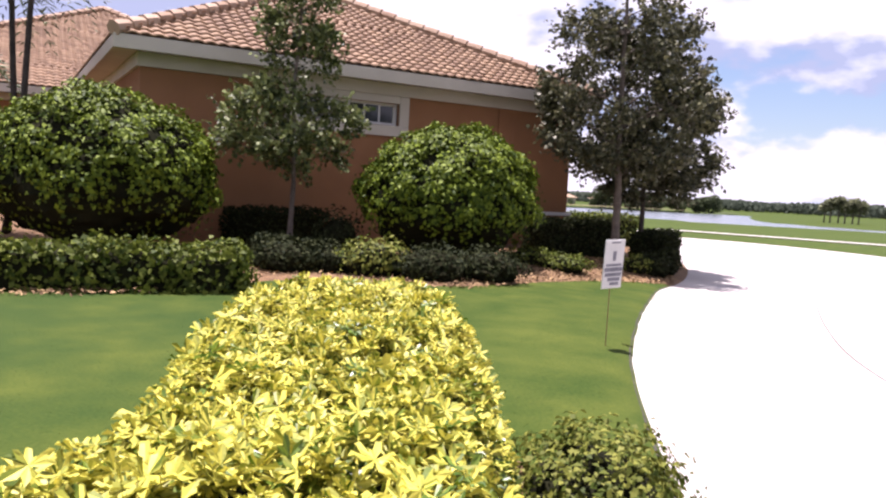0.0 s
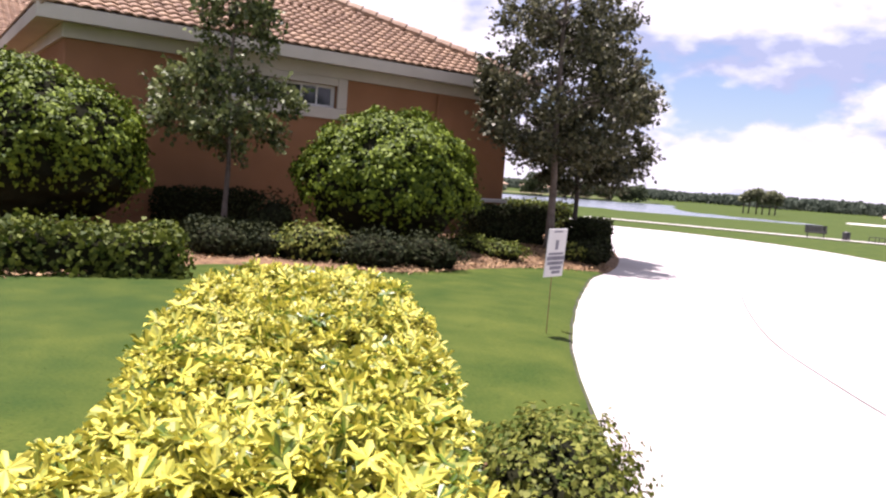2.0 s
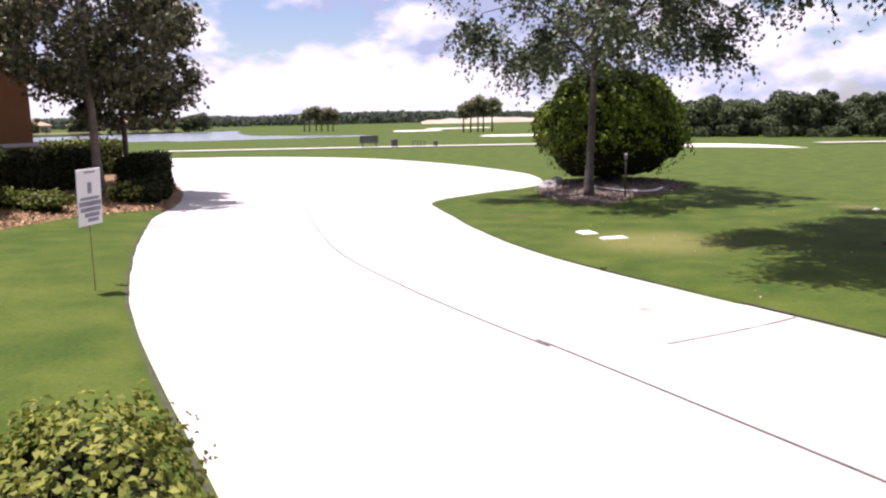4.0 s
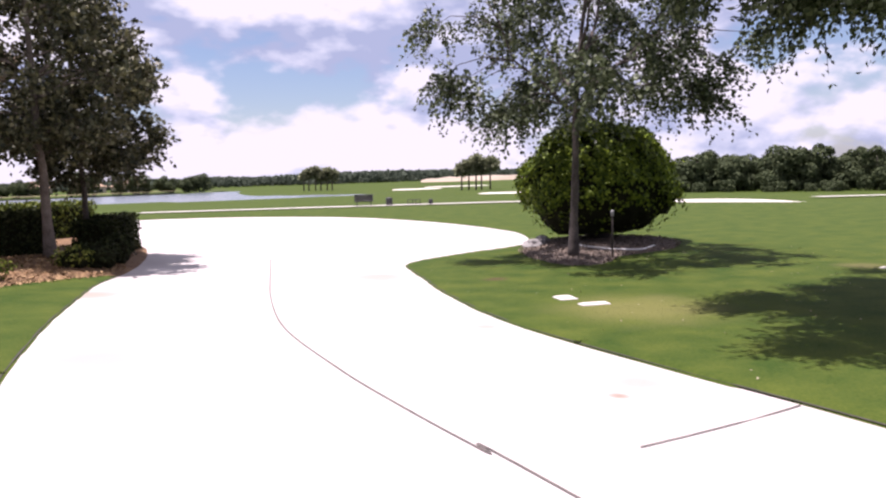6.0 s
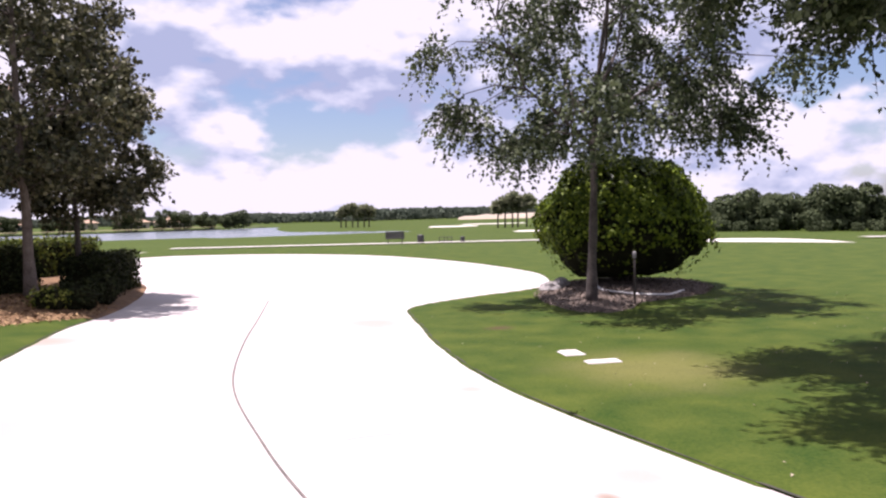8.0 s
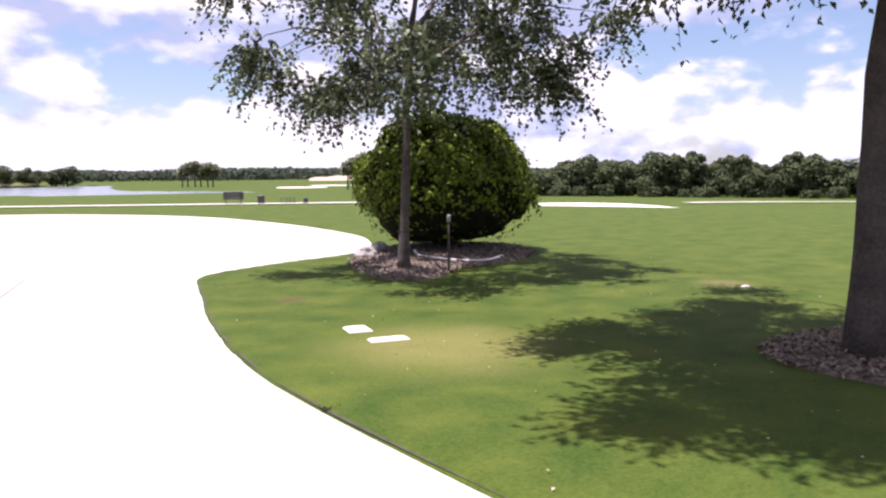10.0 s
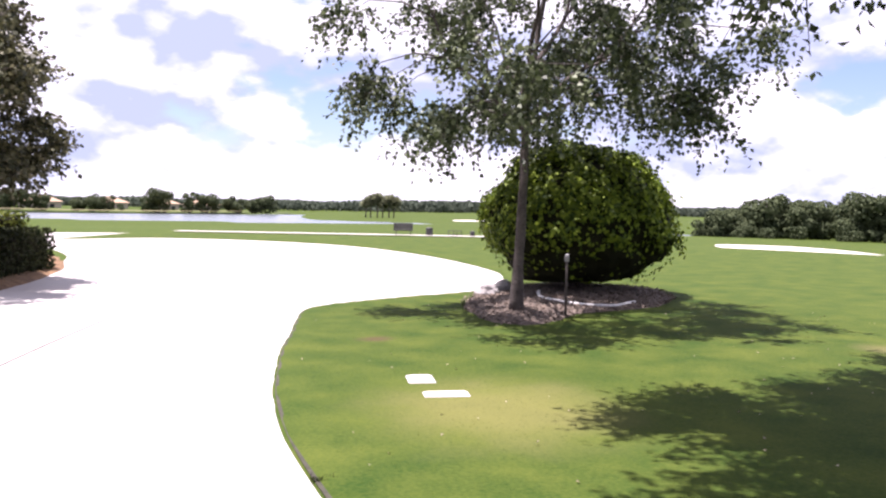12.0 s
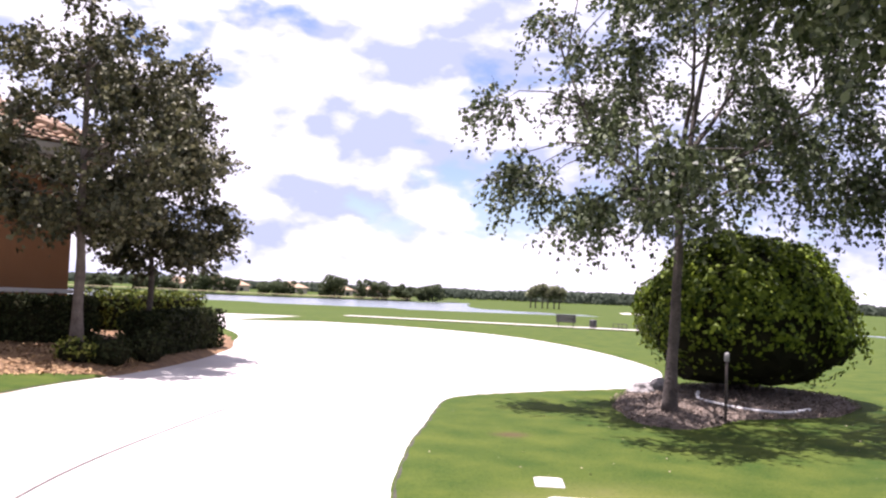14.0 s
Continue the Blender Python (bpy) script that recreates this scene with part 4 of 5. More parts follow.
def tree(name, base, lean, trunk_r, fork, clumps, twigs, leaves, leaf, material, bark, label, droop=0.3, flare=1.5, clump_r=0.5, twig_len=0.4, slim=0.3, sink=0.05, leaders=()):
    """A tapered trunk, limbs to clumps of twigs, and leaves along the twigs. lean: the trunk's line above the base, clumps: their centres, all in the tree's own axes."""
    z = land_at(*base)
    t = thing(name, (*base, z), 0, label, "tree")
    pts = [Vector((0, 0, -sink))] + [Vector(p) for p in lean]
    n = len(pts)
    radii = [trunk_r * flare] + [trunk_r * (1 - 0.75 * i / (n - 1)) for i in range(1, n)]
    fine, fr = [], []
    for i in range(n - 1):
        for s in range(4):
            k = s / 4
            p = pts[i].lerp(pts[i + 1], k)
            w = noise.noise_vector(p * 1.3 + Vector((base[0], 0, 0))) * trunk_r * 0.35
            fine.append(p + Vector((w.x, w.y, 0)) * (0 if i == 0 and s == 0 else 1))
            ease_k = k ** 0.5 if i == 0 else k
            fr.append((radii[i] * (1 - ease_k) + radii[i + 1] * ease_k) * (1 + 0.06 * math.sin(7.1 * p.z)))
    fine.append(pts[-1])
    fr.append(radii[-1])
    part("trunk", Build().tube(fine, fr, 12).mesh("trunk", bark, True), t)
    roots = list(fine)
    for line in leaders:
        line = [Vector(p) for p in line]
        course = []
        for i in range(len(line) - 1):
            for s in range(4):
                p = line[i].lerp(line[i + 1], s / 4)
                course.append(p + noise.noise_vector(p * 1.7) * 0.07)
        course[0] = line[0]
        course.append(line[-1])
        part("limb", Build().tube(course, [trunk_r * (0.52 - 0.42 * q / (len(course) - 1)) for q in range(len(course))], 8).mesh("limb", bark, True), t)
        roots += course[2:]
    all_leaves = []
    spray = Build()
    for k, c in enumerate(clumps):
        c = Vector(c)
        root = min((p for p in roots if p.z >= fork * 0.9), key=lambda p: (p - c).length + max(0, p.z - c.z + 0.15) * 0.9)
        reach = c - root
        rise = Vector((0, 0, 0.14 * reach.length))
        wob = Vector(rng.normal(0, 0.07, 3)) * reach.length
        line = [root, root + reach * 0.35 + rise + wob * 0.5, root + reach * 0.7 + rise * 0.9 + wob, c]
        r0 = trunk_r * min(0.34, 0.10 + 0.085 * reach.length)
        part("limb", Build().tube(line, [r0, r0 * 0.7, r0 * 0.42, r0 * 0.15], 6).mesh("limb", bark, True), t)
        size = clump_r * rng.uniform(0.75, 1.3)
        m = int(twigs * rng.uniform(0.8, 1.2))
        start = np.array(c) + rng.normal(0, size * 0.32, (m, 3)) * np.array((1, 1, 0.75))
        out = unit(start - np.array(c) + np.array(reach.normalized()) * size * 0.35 + rng.normal(0, size * 0.35, (m, 3)))
        out[:, 2] -= droop * rng.uniform(0.2, 1.6, m)
        out = unit(out)
        length = twig_len * rng.uniform(0.5, 1.4, m)
        for j in range(leaves):
            s = (j + rng.uniform(0.1, 0.9, m)) / leaves
            p = start + out * (length * s)[:, None] + np.array((0, 0, -1.0)) * (droop * 0.5 * length * s * s)[:, None] + rng.normal(0, leaf * 0.35, (m, 3))
            nrm = unit(rng.normal(size=(m, 3)) + np.array((0, 0, 0.7)))
            all_leaves.append(leaf_verts(p, nrm, leaf, slim, 0.12, lean=out))
        for q in range(0, m, 3):
            a, e = Vector(start[q]), Vector(start[q] + out[q] * length[q])
            spray.tube([a, e], [0.006, 0.002], 3)
    part("twig_work", spray.mesh("twig_work", bark), t)["kind"] = "stuff"
    part("crown", quads_of("crown", np.concatenate(all_leaves), material), t)
    return t


def clump_field(n, centre, radii, seed, low=-1.0, shell=0.45, gap=0.0):
    r = np.random.default_rng(seed)
    out = []
    while len(out) < n:
        d = unit(r.normal(size=3))
        if d[2] < low:
            continue
        s = shell + (1 - shell) * r.random() ** 0.6
        c = np.array(centre) + d * np.array(radii) * s * (1 + 0.18 * noise.noise(Vector(d * 2.3) + Vector((seed, 0, 0))))
        if gap and any(np.linalg.norm(c - o) < gap for o in out):
            if r.random() < 0.9:
                continue
        out.append(tuple(c))
    return out


# young live oak on the island of lawn
skirt = [(0.2 + math.cos(a) * r, 0.15 + math.sin(a) * r, z + 0.08 * math.cos(a)) for a, r, z in
         ((2 * math.pi * k / 24 + 0.3 * math.sin(k * 5.1), 1.62 + 0.5 * math.sin(k * 2.3), 2.80 + 0.30 * math.sin(k * 3.7)) for k in range(24))]
tree("oak_tree", (11.4, 12.25), [(0.03, 0, 0.8), (0.05, -0.02, 1.65), (0.06, 0.0, 2.35), (0.16, 0.05, 3.0), (0.45, 0.15, 4.4), (0.6, 0.2, 6.2)], 0.074, 2.3,
     clump_field(48, (0.65, 0.4, 4.45), (2.2, 2.2, 1.95), 11, low=-0.6, gap=0.72, shell=0.4)
     + clump_field(5, (1.7, 0.2, 3.8), (1.2, 1.3, 0.9), 12, low=-0.7, gap=0.5)
     + skirt + [(-1.95, 1.0, 3.75), (1.9, -1.3, 3.0), (2.4, -1.5, 3.5)], 31, 14, 0.07, OAK_LEAF, BARK, "slender oak with drooping twigs and airy crown", droop=0.85, clump_r=0.27, twig_len=0.44, slim=0.40,
     leaders=([(0.06, 0.0, 2.3), (-0.25, 0.15, 2.65), (-0.8, 0.4, 3.2), (-1.2, 0.6, 4.2)], [(0.07, 0.0, 2.45), (0.6, -0.2, 2.95), (1.3, -0.3, 3.5), (2.0, -0.2, 4.5)], [(0.1, 0.02, 2.6), (0.2, 0.7, 3.2), (0.1, 1.3, 4.2)], [(0.2, 0.06, 3.1), (0.9, 0.5, 3.9), (1.5, 0.9, 5.2)], [(0.12, 0.04, 2.8), (-0.1, -0.5, 3.6), (-0.3, -0.9, 4.8)]))
# two hollies in the bed by the drive
tree("holly_tree", (3.87, 16.1), [(-0.02, 0, 0.9), (-0.05, 0.0, 1.9), (-0.08, 0, 3.2), (-0.1, 0, 4.6), (-0.1, 0, 5.4)], 0.085, 1.5,
     clump_field(30, (0.0, 0, 3.45), (1.42, 1.35, 1.95), 21, gap=0.62) + clump_field(6, (0.2, -0.1, 2.05), (0.9, 0.9, 0.3), 22, gap=0.4) + [(-0.9, 0.0, 2.15), (-0.6, -0.3, 1.95), (-1.2, 0.2, 2.45), (-1.25, 0.0, 2.9), (-1.3, 0.1, 3.4), (-0.3, 0.2, 2.0), (1.35, -0.1, 2.75), (1.5, 0.0, 2.95), (1.3, -0.1, 3.2)], 42, 10, 0.085, HOLLY_LEAF, PALE_BARK,
     "upright holly tree with pale trunk and dense crown", droop=0.1, clump_r=0.36, twig_len=0.26, slim=0.42)
tree("holly_tree", (4.54, 18.0), [(0.0, 0, 0.9), (-0.05, 0, 1.8), (-0.1, 0, 3.0), (-0.1, 0, 4.2), (-0.1, 0, 5.1)], 0.06, 1.3,
     clump_field(34, (-0.05, 0, 3.25), (1.18, 1.2, 1.85), 31, gap=0.55) + clump_field(10, (0.1, -0.1, 1.75), (0.85, 0.85, 0.35), 33, gap=0.35) + [(1.0, -0.2, 1.9), (0.8, 0.3, 1.6), (1.2, -0.1, 2.05)], 42, 10, 0.085, HOLLY_LEAF, BARK,
     "smaller holly tree with thin dark trunk", droop=0.15, clump_r=0.37, twig_len=0.26, slim=0.42)
# holly before the window
tree("holly_tree", (-1.41, 12.8), [(0.02, 0, 0.6), (0.05, 0, 1.2), (0.0, 0, 2.3), (0.05, 0, 3.5), (0.1, 0, 4.6)], 0.05, 0.9,
     clump_field(19, (-0.1, 0, 2.1), (1.0, 0.85, 0.7), 41, gap=0.42) + clump_field(10, (0.1, 0, 3.6), (0.42, 0.42, 1.0), 42, gap=0.3), 36, 9, 0.08, MID_LEAF, PALE_BARK,
     "young narrow tree before the high window", droop=0.1, clump_r=0.30, twig_len=0.22, slim=0.42)
# dark oak close on the lawn, its crown over the path
tree("oak_tree", (11.25, 5.95), [(0.02, 0.02, 1.0), (0.06, 0.05, 2.0), (0.16, 0.05, 3.0), (0.3, 0.0, 4.4), (0.4, 0, 6.0)], 0.145, 2.4,
     clump_field(50, (-0.6, 0.8, 4.55), (2.3, 2.1, 1.55), 51, low=-0.7, gap=0.72) + clump_field(19, (-0.75, 0.6, 3.35), (1.05, 0.95, 0.4), 52, gap=0.4, shell=0.2) + [(3.2, 1.2, 4.2), (2.4, 0.2, 4.6), (1.6, 2.9, 4.0)], 110, 14, 0.07, OAK_LEAF, DARK_BARK,
     "dark-trunked oak shading the lawn", droop=0.6, clump_r=0.44, twig_len=0.40, slim=0.30)


def frond(build_leaves, root, way, length, sag, seed, width=0.35, slim=0.09):
    r = np.random.default_rng(seed)
    out = []
    for k in range(16):
        s = (k + 1) / 16
        p = np.array(root) + np.array(way) * length * s + np.array((0, 0, -1)) * sag * length * s * s
        side = unit(np.cross(way, (0, 0, 1)))
        for sign in (-1, 1):
            tip = unit(side * sign + np.array(way) * 0.9 + np.array((0, 0, -0.5)))
            n = unit(np.cross(tip, way) * sign + np.array((0, 0, 0.4)))
            out.append(leaf_verts(p[None], n[None], width * (1.1 - s * 0.6), slim, 0.02, lean=tip[None] * 3))
    build_leaves.append(np.concatenate(out))


def palm(name, base, z, stems_at, label, leaf_mat, crown_r, trunk_r, fronds=16, sag=0.6, category="palm tree", width=0.35, slim=0.09):
    t = thing(name, (*base, z), 0, label, category)
    leaves = []
    for k, (foot, head) in enumerate(stems_at):
        foot, head = Vector(foot), Vector(head)
        line = [foot.lerp(head, s / 5) + Vector((0.06 * math.sin(s * 1.1) * (head.z - foot.z) / 4, 0, 0)) for s in range(6)]
        part("trunk", Build().tube(line, [trunk_r * (1.25 - 0.08 * s) for s in range(6)], 8).mesh("trunk", DARK_BARK, True), t)
        for j in range(fronds):
            a = 2 * math.pi * j / fronds + k
            lift = rng.uniform(-0.8, 1.2)
            way = unit(np.array((math.cos(a), math.sin(a), lift)))
            frond(leaves, line[-1], way, crown_r * rng.uniform(0.8, 1.15), sag, j + 50 * k, width, slim)
    part("fronds", quads_of("fronds", np.concatenate(leaves), leaf_mat), t)
    return t


palm("palm_cluster", (-6.9, 13.4), land_at(-6.9, 13.4), [((-0.25, 0, 0), (-0.35, 0, 5.4)), ((0.1, 0.1, 0), (0.25, 0.1, 5.1)), ((0.2, -0.1, 0), (0.85, -0.1, 4.9)), ((-0.5, 0.2, 0), (-0.9, 0.2, 3.2))],
     "thin-stemmed palm cluster beside the house", OAK_LEAF, 1.1, 0.05, 18, 1.0)


# ---- things on the lawn ----
def yard_sign():
    s = thing("yard_sign", (3.18, 7.66, land_at(3.18, 7.66) + 0.03), 46, "small white printed yard sign on a rusty stake", "sign")
    tilt = pose(0, 0, 0.46, 4, -1.5, 0)
    board = part("board", Build().box(-0.12, -0.005, 0.03, 0.12, 0.005, 0.435, 0.002).mesh("board", WHITE), s, "white board", tilt)
    part("stake", Build().tube([(0, 0.012, -0.1), (0.004, 0.012, 0.5)], [0.004, 0.004], 6).mesh("stake", RUST), s, "thin rusty wire stake")
    for k, (x0, z0, x1, z1) in enumerate(((-0.05, 0.405, 0.06, 0.418), (-0.02, 0.26, 0.02, 0.34), (-0.095, 0.215, 0.095, 0.235), (-0.11, 0.17, 0.11, 0.205), (-0.10, 0.13, 0.105, 0.16), (-0.06, 0.09, 0.09, 0.12), (-0.03, 0.055, 0.08, 0.08))):
        part("print_bar", Build().box(x0, -0.007, z0, x1, -0.0052, z1).mesh("print_bar", INK), board)
    return s


def valve_cover(x, y, w, d, turn, label):
    z = land_at(x, y) + 0.03
    c = thing("valve_cover", (x, y, z), turn, label, "utility cover", "covers in the lawn")
    part("rim", Build().box(-w / 2, -d / 2, -0.04, w / 2, d / 2, 0.008, 0.006).mesh("rim", STONE), c)
    part("lid", Build().box(-w / 2 + 0.02, -d / 2 + 0.02, 0.0, w / 2 - 0.02, d / 2 - 0.02, 0.016, 0.006).mesh("lid", SAND), c, "pale lid")
    return c


yard_sign()
valve_cover(8.9, 9.17, 0.21, 0.26, -14, "pale square valve cover set in the grass")
valve_cover(8.9, 8.66, 0.33, 0.15, -14, "pale oblong valve cover set in the grass")
valve_cover(13.85, 8.6, 0.12, 0.08, 20, "small pale valve cover in dry grass")


def edge_tuft(x, y, size):
    """A tuft of coarse grass creeping over the concrete's edge."""
    t = thing("grass_tuft", (x, y, land_at(x, y) + 0.01), 0, "dark coarse grass tuft on the concrete edge", "grass")
    k = 60
    p = np.column_stack([rng.normal(0, size * 0.45, k), rng.normal(0, size * 0.25, k), np.zeros(k)])
    way = unit(np.column_stack([rng.normal(0, 1, k), rng.normal(0, 1, k), rng.uniform(0.3, 0.9, k)]))
    part("grass_clump", quads_of("grass_clump", leaf_verts(p, unit(np.cross(way, rng.normal(size=(k, 3)))), size * 0.5, 0.09, 0.02, lean=way * 4), SHADE_LEAF), t)


def paver(x, y, w, d, turn):
    """A weathered stepping stone with rounded upper edges, part sunk in the bed."""
    z = land_at(x, y) + 0.03
    p = thing("stepping_stone", (x, y, z), turn, "flat pale stepping stone in the shaded mulch bed", "paving stone", "stones in the bed")
    part("slab", Build().box(-w / 2, -d / 2, -0.06, w / 2, d / 2, 0.05, 0.02).mesh("slab", CURB_STONE), p)


edge_tuft(7.66, 7.32, 0.07)
edge_tuft(3.36, 7.9, 0.06)
paver(-1.0, 14.6, 0.55, 0.35, 38)
paver(-0.8, 14.0, 0.5, 0.35, 32)


def edging():
    e = thing("garden_edging", (12.9, 12.6, land_at(12.9, 12.6)), 0, "low white curved edging before the round shrub", "edging")
    line = rounded([(-0.3, 1.15, 0.13), (-0.52, 0.78, 0.10), (-0.65, 0.4, 0.07), (-0.45, 0.06, 0.06), (-0.2, -0.1, 0.06), (0.1, -0.17, 0.07), (0.4, -0.05, 0.07), (0.63, 0.06, 0.08)], closed=False, steps=5)
    base = land_at(12.9, 12.6)
    line = [(px, py, land_at(12.9 + px, 12.6 + py) - base + 0.045 + 0.2 * (pz - 0.06)) for px, py, pz in line]
    part("border", Build().tube(line, [0.026] * len(line), 8).mesh("border", WHITE, True), e)
    return e


def marker_post():
    z = land_at(11.9, 11.88)
    p = thing("marker_post", (11.9, 11.88, z), 0, "slim grey irrigation riser post", "post")
    part("pipe", Build().tube([(0, 0, -0.05), (0, 0, 0.5), (0, 0, 0.74)], [0.017, 0.017, 0.017], 10).mesh("pipe", BARK, True), p)
    part("cap", Build().tube([(0, 0, 0.72), (0, 0, 0.80), (0, 0, 0.82)], [0.028, 0.028, 0.02], 10).mesh("cap", GREY_PLASTIC, True), p, "pale cap")
    return p


def border_stone(x, y, r, seed, label):
    bm = bmesh.new()
    bmesh.ops.create_icosphere(bm, subdivisions=3, radius=1)
    for v in bm.verts:
        k = 1 + 0.28 * noise.noise(v.co * 1.7 + Vector((seed, 0, 0)))
        v.co = Vector((v.co.x * r[0] * k, v.co.y * r[1] * k, max(v.co.z, -0.4) * r[2] * k))
    me = bpy.data.meshes.new("stone")
    bm.to_mesh(me)
    bm.free()
    me.materials.append(CURB_STONE)
    ob = new("border_stone", me)
    ob.matrix_basis = pose(x, y, land_at(x, y) + 0.03 + 0.25 * r[2], 0, 0, 35)
    return tagged(ob, label, "stone")


edging()
marker_post()
border_stone(12.1, 14.35, (0.34, 0.2, 0.13), 2.0, "grey flat stone at the driveway's edge")
border_stone(12.45, 14.6, (0.22, 0.16, 0.14), 3.0, "small grey stone at the bed's edge")


def park_bench(x, y, turn):
    b = thing("park_bench", (x, y, land_at(x, y) + 0.05), turn, "dark metal bench beside the cart path", "bench")
    for k in range(4):
        part("seat_slat", Build().box(-0.75, -0.2 + k * 0.115, 0.43, 0.75, -0.11 + k * 0.115, 0.46, 0.006).mesh("seat_slat", BLACK_METAL), b)
    for k in range(6):
        part("back_slat", Build().box(-0.75, 0.25 + k * 0.02, 0.34 + k * 0.1, 0.75, 0.275 + k * 0.02, 0.436 + k * 0.1, 0.006).mesh("back_slat", BLACK_METAL), b)
    for sx in (-0.55, 0.55):
        part("leg", Build().box(sx - 0.03, -0.2, -0.02, sx + 0.03, -0.14, 0.43).mesh("leg", BLACK_METAL), b)
        part("leg", Build().box(sx - 0.03, 0.28, -0.02, sx + 0.03, 0.36, 0.9).mesh("leg", BLACK_METAL), b)
    return b


def litter_bin(x, y, r, h, label):
    b = thing("litter_bin", (x, y, land_at(x, y) + 0.05), 0, label, "bin")
    part("body", Build().tube([(0, 0, 0), (0, 0, h * 0.06), (0, 0, h * 0.8), (0, 0, h * 0.84)], [r * 0.9, r, r, r * 0.9], 16).mesh("body", BLACK_METAL, True), b)
    part("lid", Build().tube([(0, 0, h * 0.84), (0, 0, h * 0.9), (0, 0, h)], [r * 1.08, r * 1.08, r * 0.5], 16).mesh("lid", BLACK_METAL, True), b)
    return b


def rack(x, y, turn):
    b = thing("bag_rack", (x, y, land_at(x, y) + 0.05), turn, "low dark metal golf-bag rack", "rack")
    part("rail", Build().tube([(-0.5, 0, 0.42), (0.5, 0, 0.42)], [0.025, 0.025], 8).mesh("rail", BLACK_METAL), b)
    part("rail", Build().tube([(-0.5, 0, 0.12), (0.5, 0, 0.12)], [0.025, 0.025], 8).mesh("rail", BLACK_METAL), b)
    for x0 in (-0.5, -0.1, 0.15, 0.5):
        part("post", Build().tube([(x0, 0, -0.03), (x0, 0, 0.45)], [0.03, 0.03], 8).mesh("post", BLACK_METAL), b)
    return b


park_bench(27.1, 59.5, -20)
litter_bin(28.95, 58.7, 0.27, 0.66, "dark round litter bin by the bench")
rack(30.75, 57.9, -20)
litter_bin(31.95, 57.3, 0.18, 0.45, "small dark bin by the cart path")


# ---- the distance ----
def far_tree(height, spread, seed, leaves=4000, leaf=0.30):
    """One tree of the distance: trunk, and a crown of uneven clumps."""
    r = np.random.default_rng(seed)
    t = thing("tree", (0, 0, -50), 0, "dark green broadleaf tree across the fairway", "tree", "trees across the links")
    part("trunk", Build().tube([(0, 0, -0.3), (0.05, 0, height * 0.3), (0, 0.05, height * 0.75)], [0.16, 0.12, 0.04], 7).mesh("trunk", BARK, True), t)
    v = []
    for k in range(18):
        h = height * r.uniform(0.16, 0.86)
        wide = spread * 0.36 * (1.15 - 0.6 * h / height)
        c = np.array((r.normal(0, wide), r.normal(0, wide), h))
        count = leaves // 18
        d = unit(r.normal(size=(count, 3)))
        p = c + d * (spread * 0.23 * r.uniform(0.7, 1.25)) * np.array((1, 1, 0.8)) * r.uniform(0.75, 1.05, (count, 1))
        v.append(leaf_verts(p, unit(d + 0.35 * r.normal(size=(count, 3)) + np.array((0, 0, 0.35))), leaf, 0.48))
    part("crown", quads_of("crown", np.concatenate(v), FAR_LEAF), t)
    return t


def plant(model, x, y, size, turn, drop=0.1):
    return copy_thing(model, pose(x, y, land_at(x, y) - drop, 0, 0, turn) @ Matrix.Diagonal((size, size, size * rng.uniform(0.85, 1.15), 1)))


models = [far_tree(5.2, 4.4, 1), far_tree(4.4, 4.8, 2), far_tree(6.2, 4.0, 3), far_tree(2.2, 3.0, 4, 1300, 0.26)]
used = set()


def put(k, x, y, size, turn):
    if k not in used:
        used.add(k)
        models[k].matrix_basis = pose(x, y, land_at(x, y) - 0.1, 0, 0, turn) @ Matrix.Scale(size, 4)
    else:
        plant(models[k], x, y, size, turn)


# belt of trees on the far right
for i in range(40):
    s = -0.12 + i * 0.056
    for row in range(2):
        x, y = 75.5 + 17.3 * s + row * 9 + rng.uniform(-2, 2), 75.0 - 24.0 * s + row * 9 + rng.uniform(-2, 2)
        put(int(rng.integers(0, 3)), x, y, rng.uniform(0.92, 1.34) * (0.7 if i < 4 else 1.0), rng.uniform(0, 360))
    if rng.random() < 0.8:
        put(3, 72.5 + 17.3 * s + rng.uniform(-1.5, 1.5), 70.5 - 24.0 * s + rng.uniform(-1.5, 1.5), rng.uniform(0.6, 1.0), rng.uniform(0, 360))
# trees on the far shore of the lake
for i in range(22):
    x = -52 + i * 4.8 + rng.uniform(-2.4, 2.4)
    if i in (4, 9, 13, 16):
        continue
    put(int(rng.integers(0, 3)), x, 250 + 0.1 * x + rng.uniform(-6, 10), rng.uniform(1.25, 1.55) * (1.1 if i in (15, 17, 19, 20) else 1.0), rng.uniform(0, 360))


def far_house(x, y, turn, w):
    h = thing("far_house", (x, y, land_at(x, y) - 0.9), turn, "pale house with tan roof across the lake", "house", "houses across the lake")
    part("wall", Build().box(-w / 2, -5, -0.5, w / 2, 5, 3.2).mesh("wall", FAR_WALL), h)
    b = Build().add([(-w / 2 - 0.6, -5.6, 3.2), (w / 2 + 0.6, -5.6, 3.2), (w / 2 + 0.6, 5.6, 3.2), (-w / 2 - 0.6, 5.6, 3.2), (-w / 2 + 4.5, 0, 5.6), (w / 2 - 4.5, 0, 5.6)],
                    [(0, 1, 5, 4), (1, 2, 5), (2, 3, 4, 5), (3, 0, 4), (3, 2, 1, 0)])
    part("roof", b.mesh("roof", FAR_ROOF), h, "tan roof")
    for k in range(3):
        part("window", Build().box(-w / 2 + 1.5 + k * w / 3.4, -5.05, 0.9, -w / 2 + 3.0 + k * w / 3.4, -4.98, 2.3).mesh("window", GLASS), h)
    return h


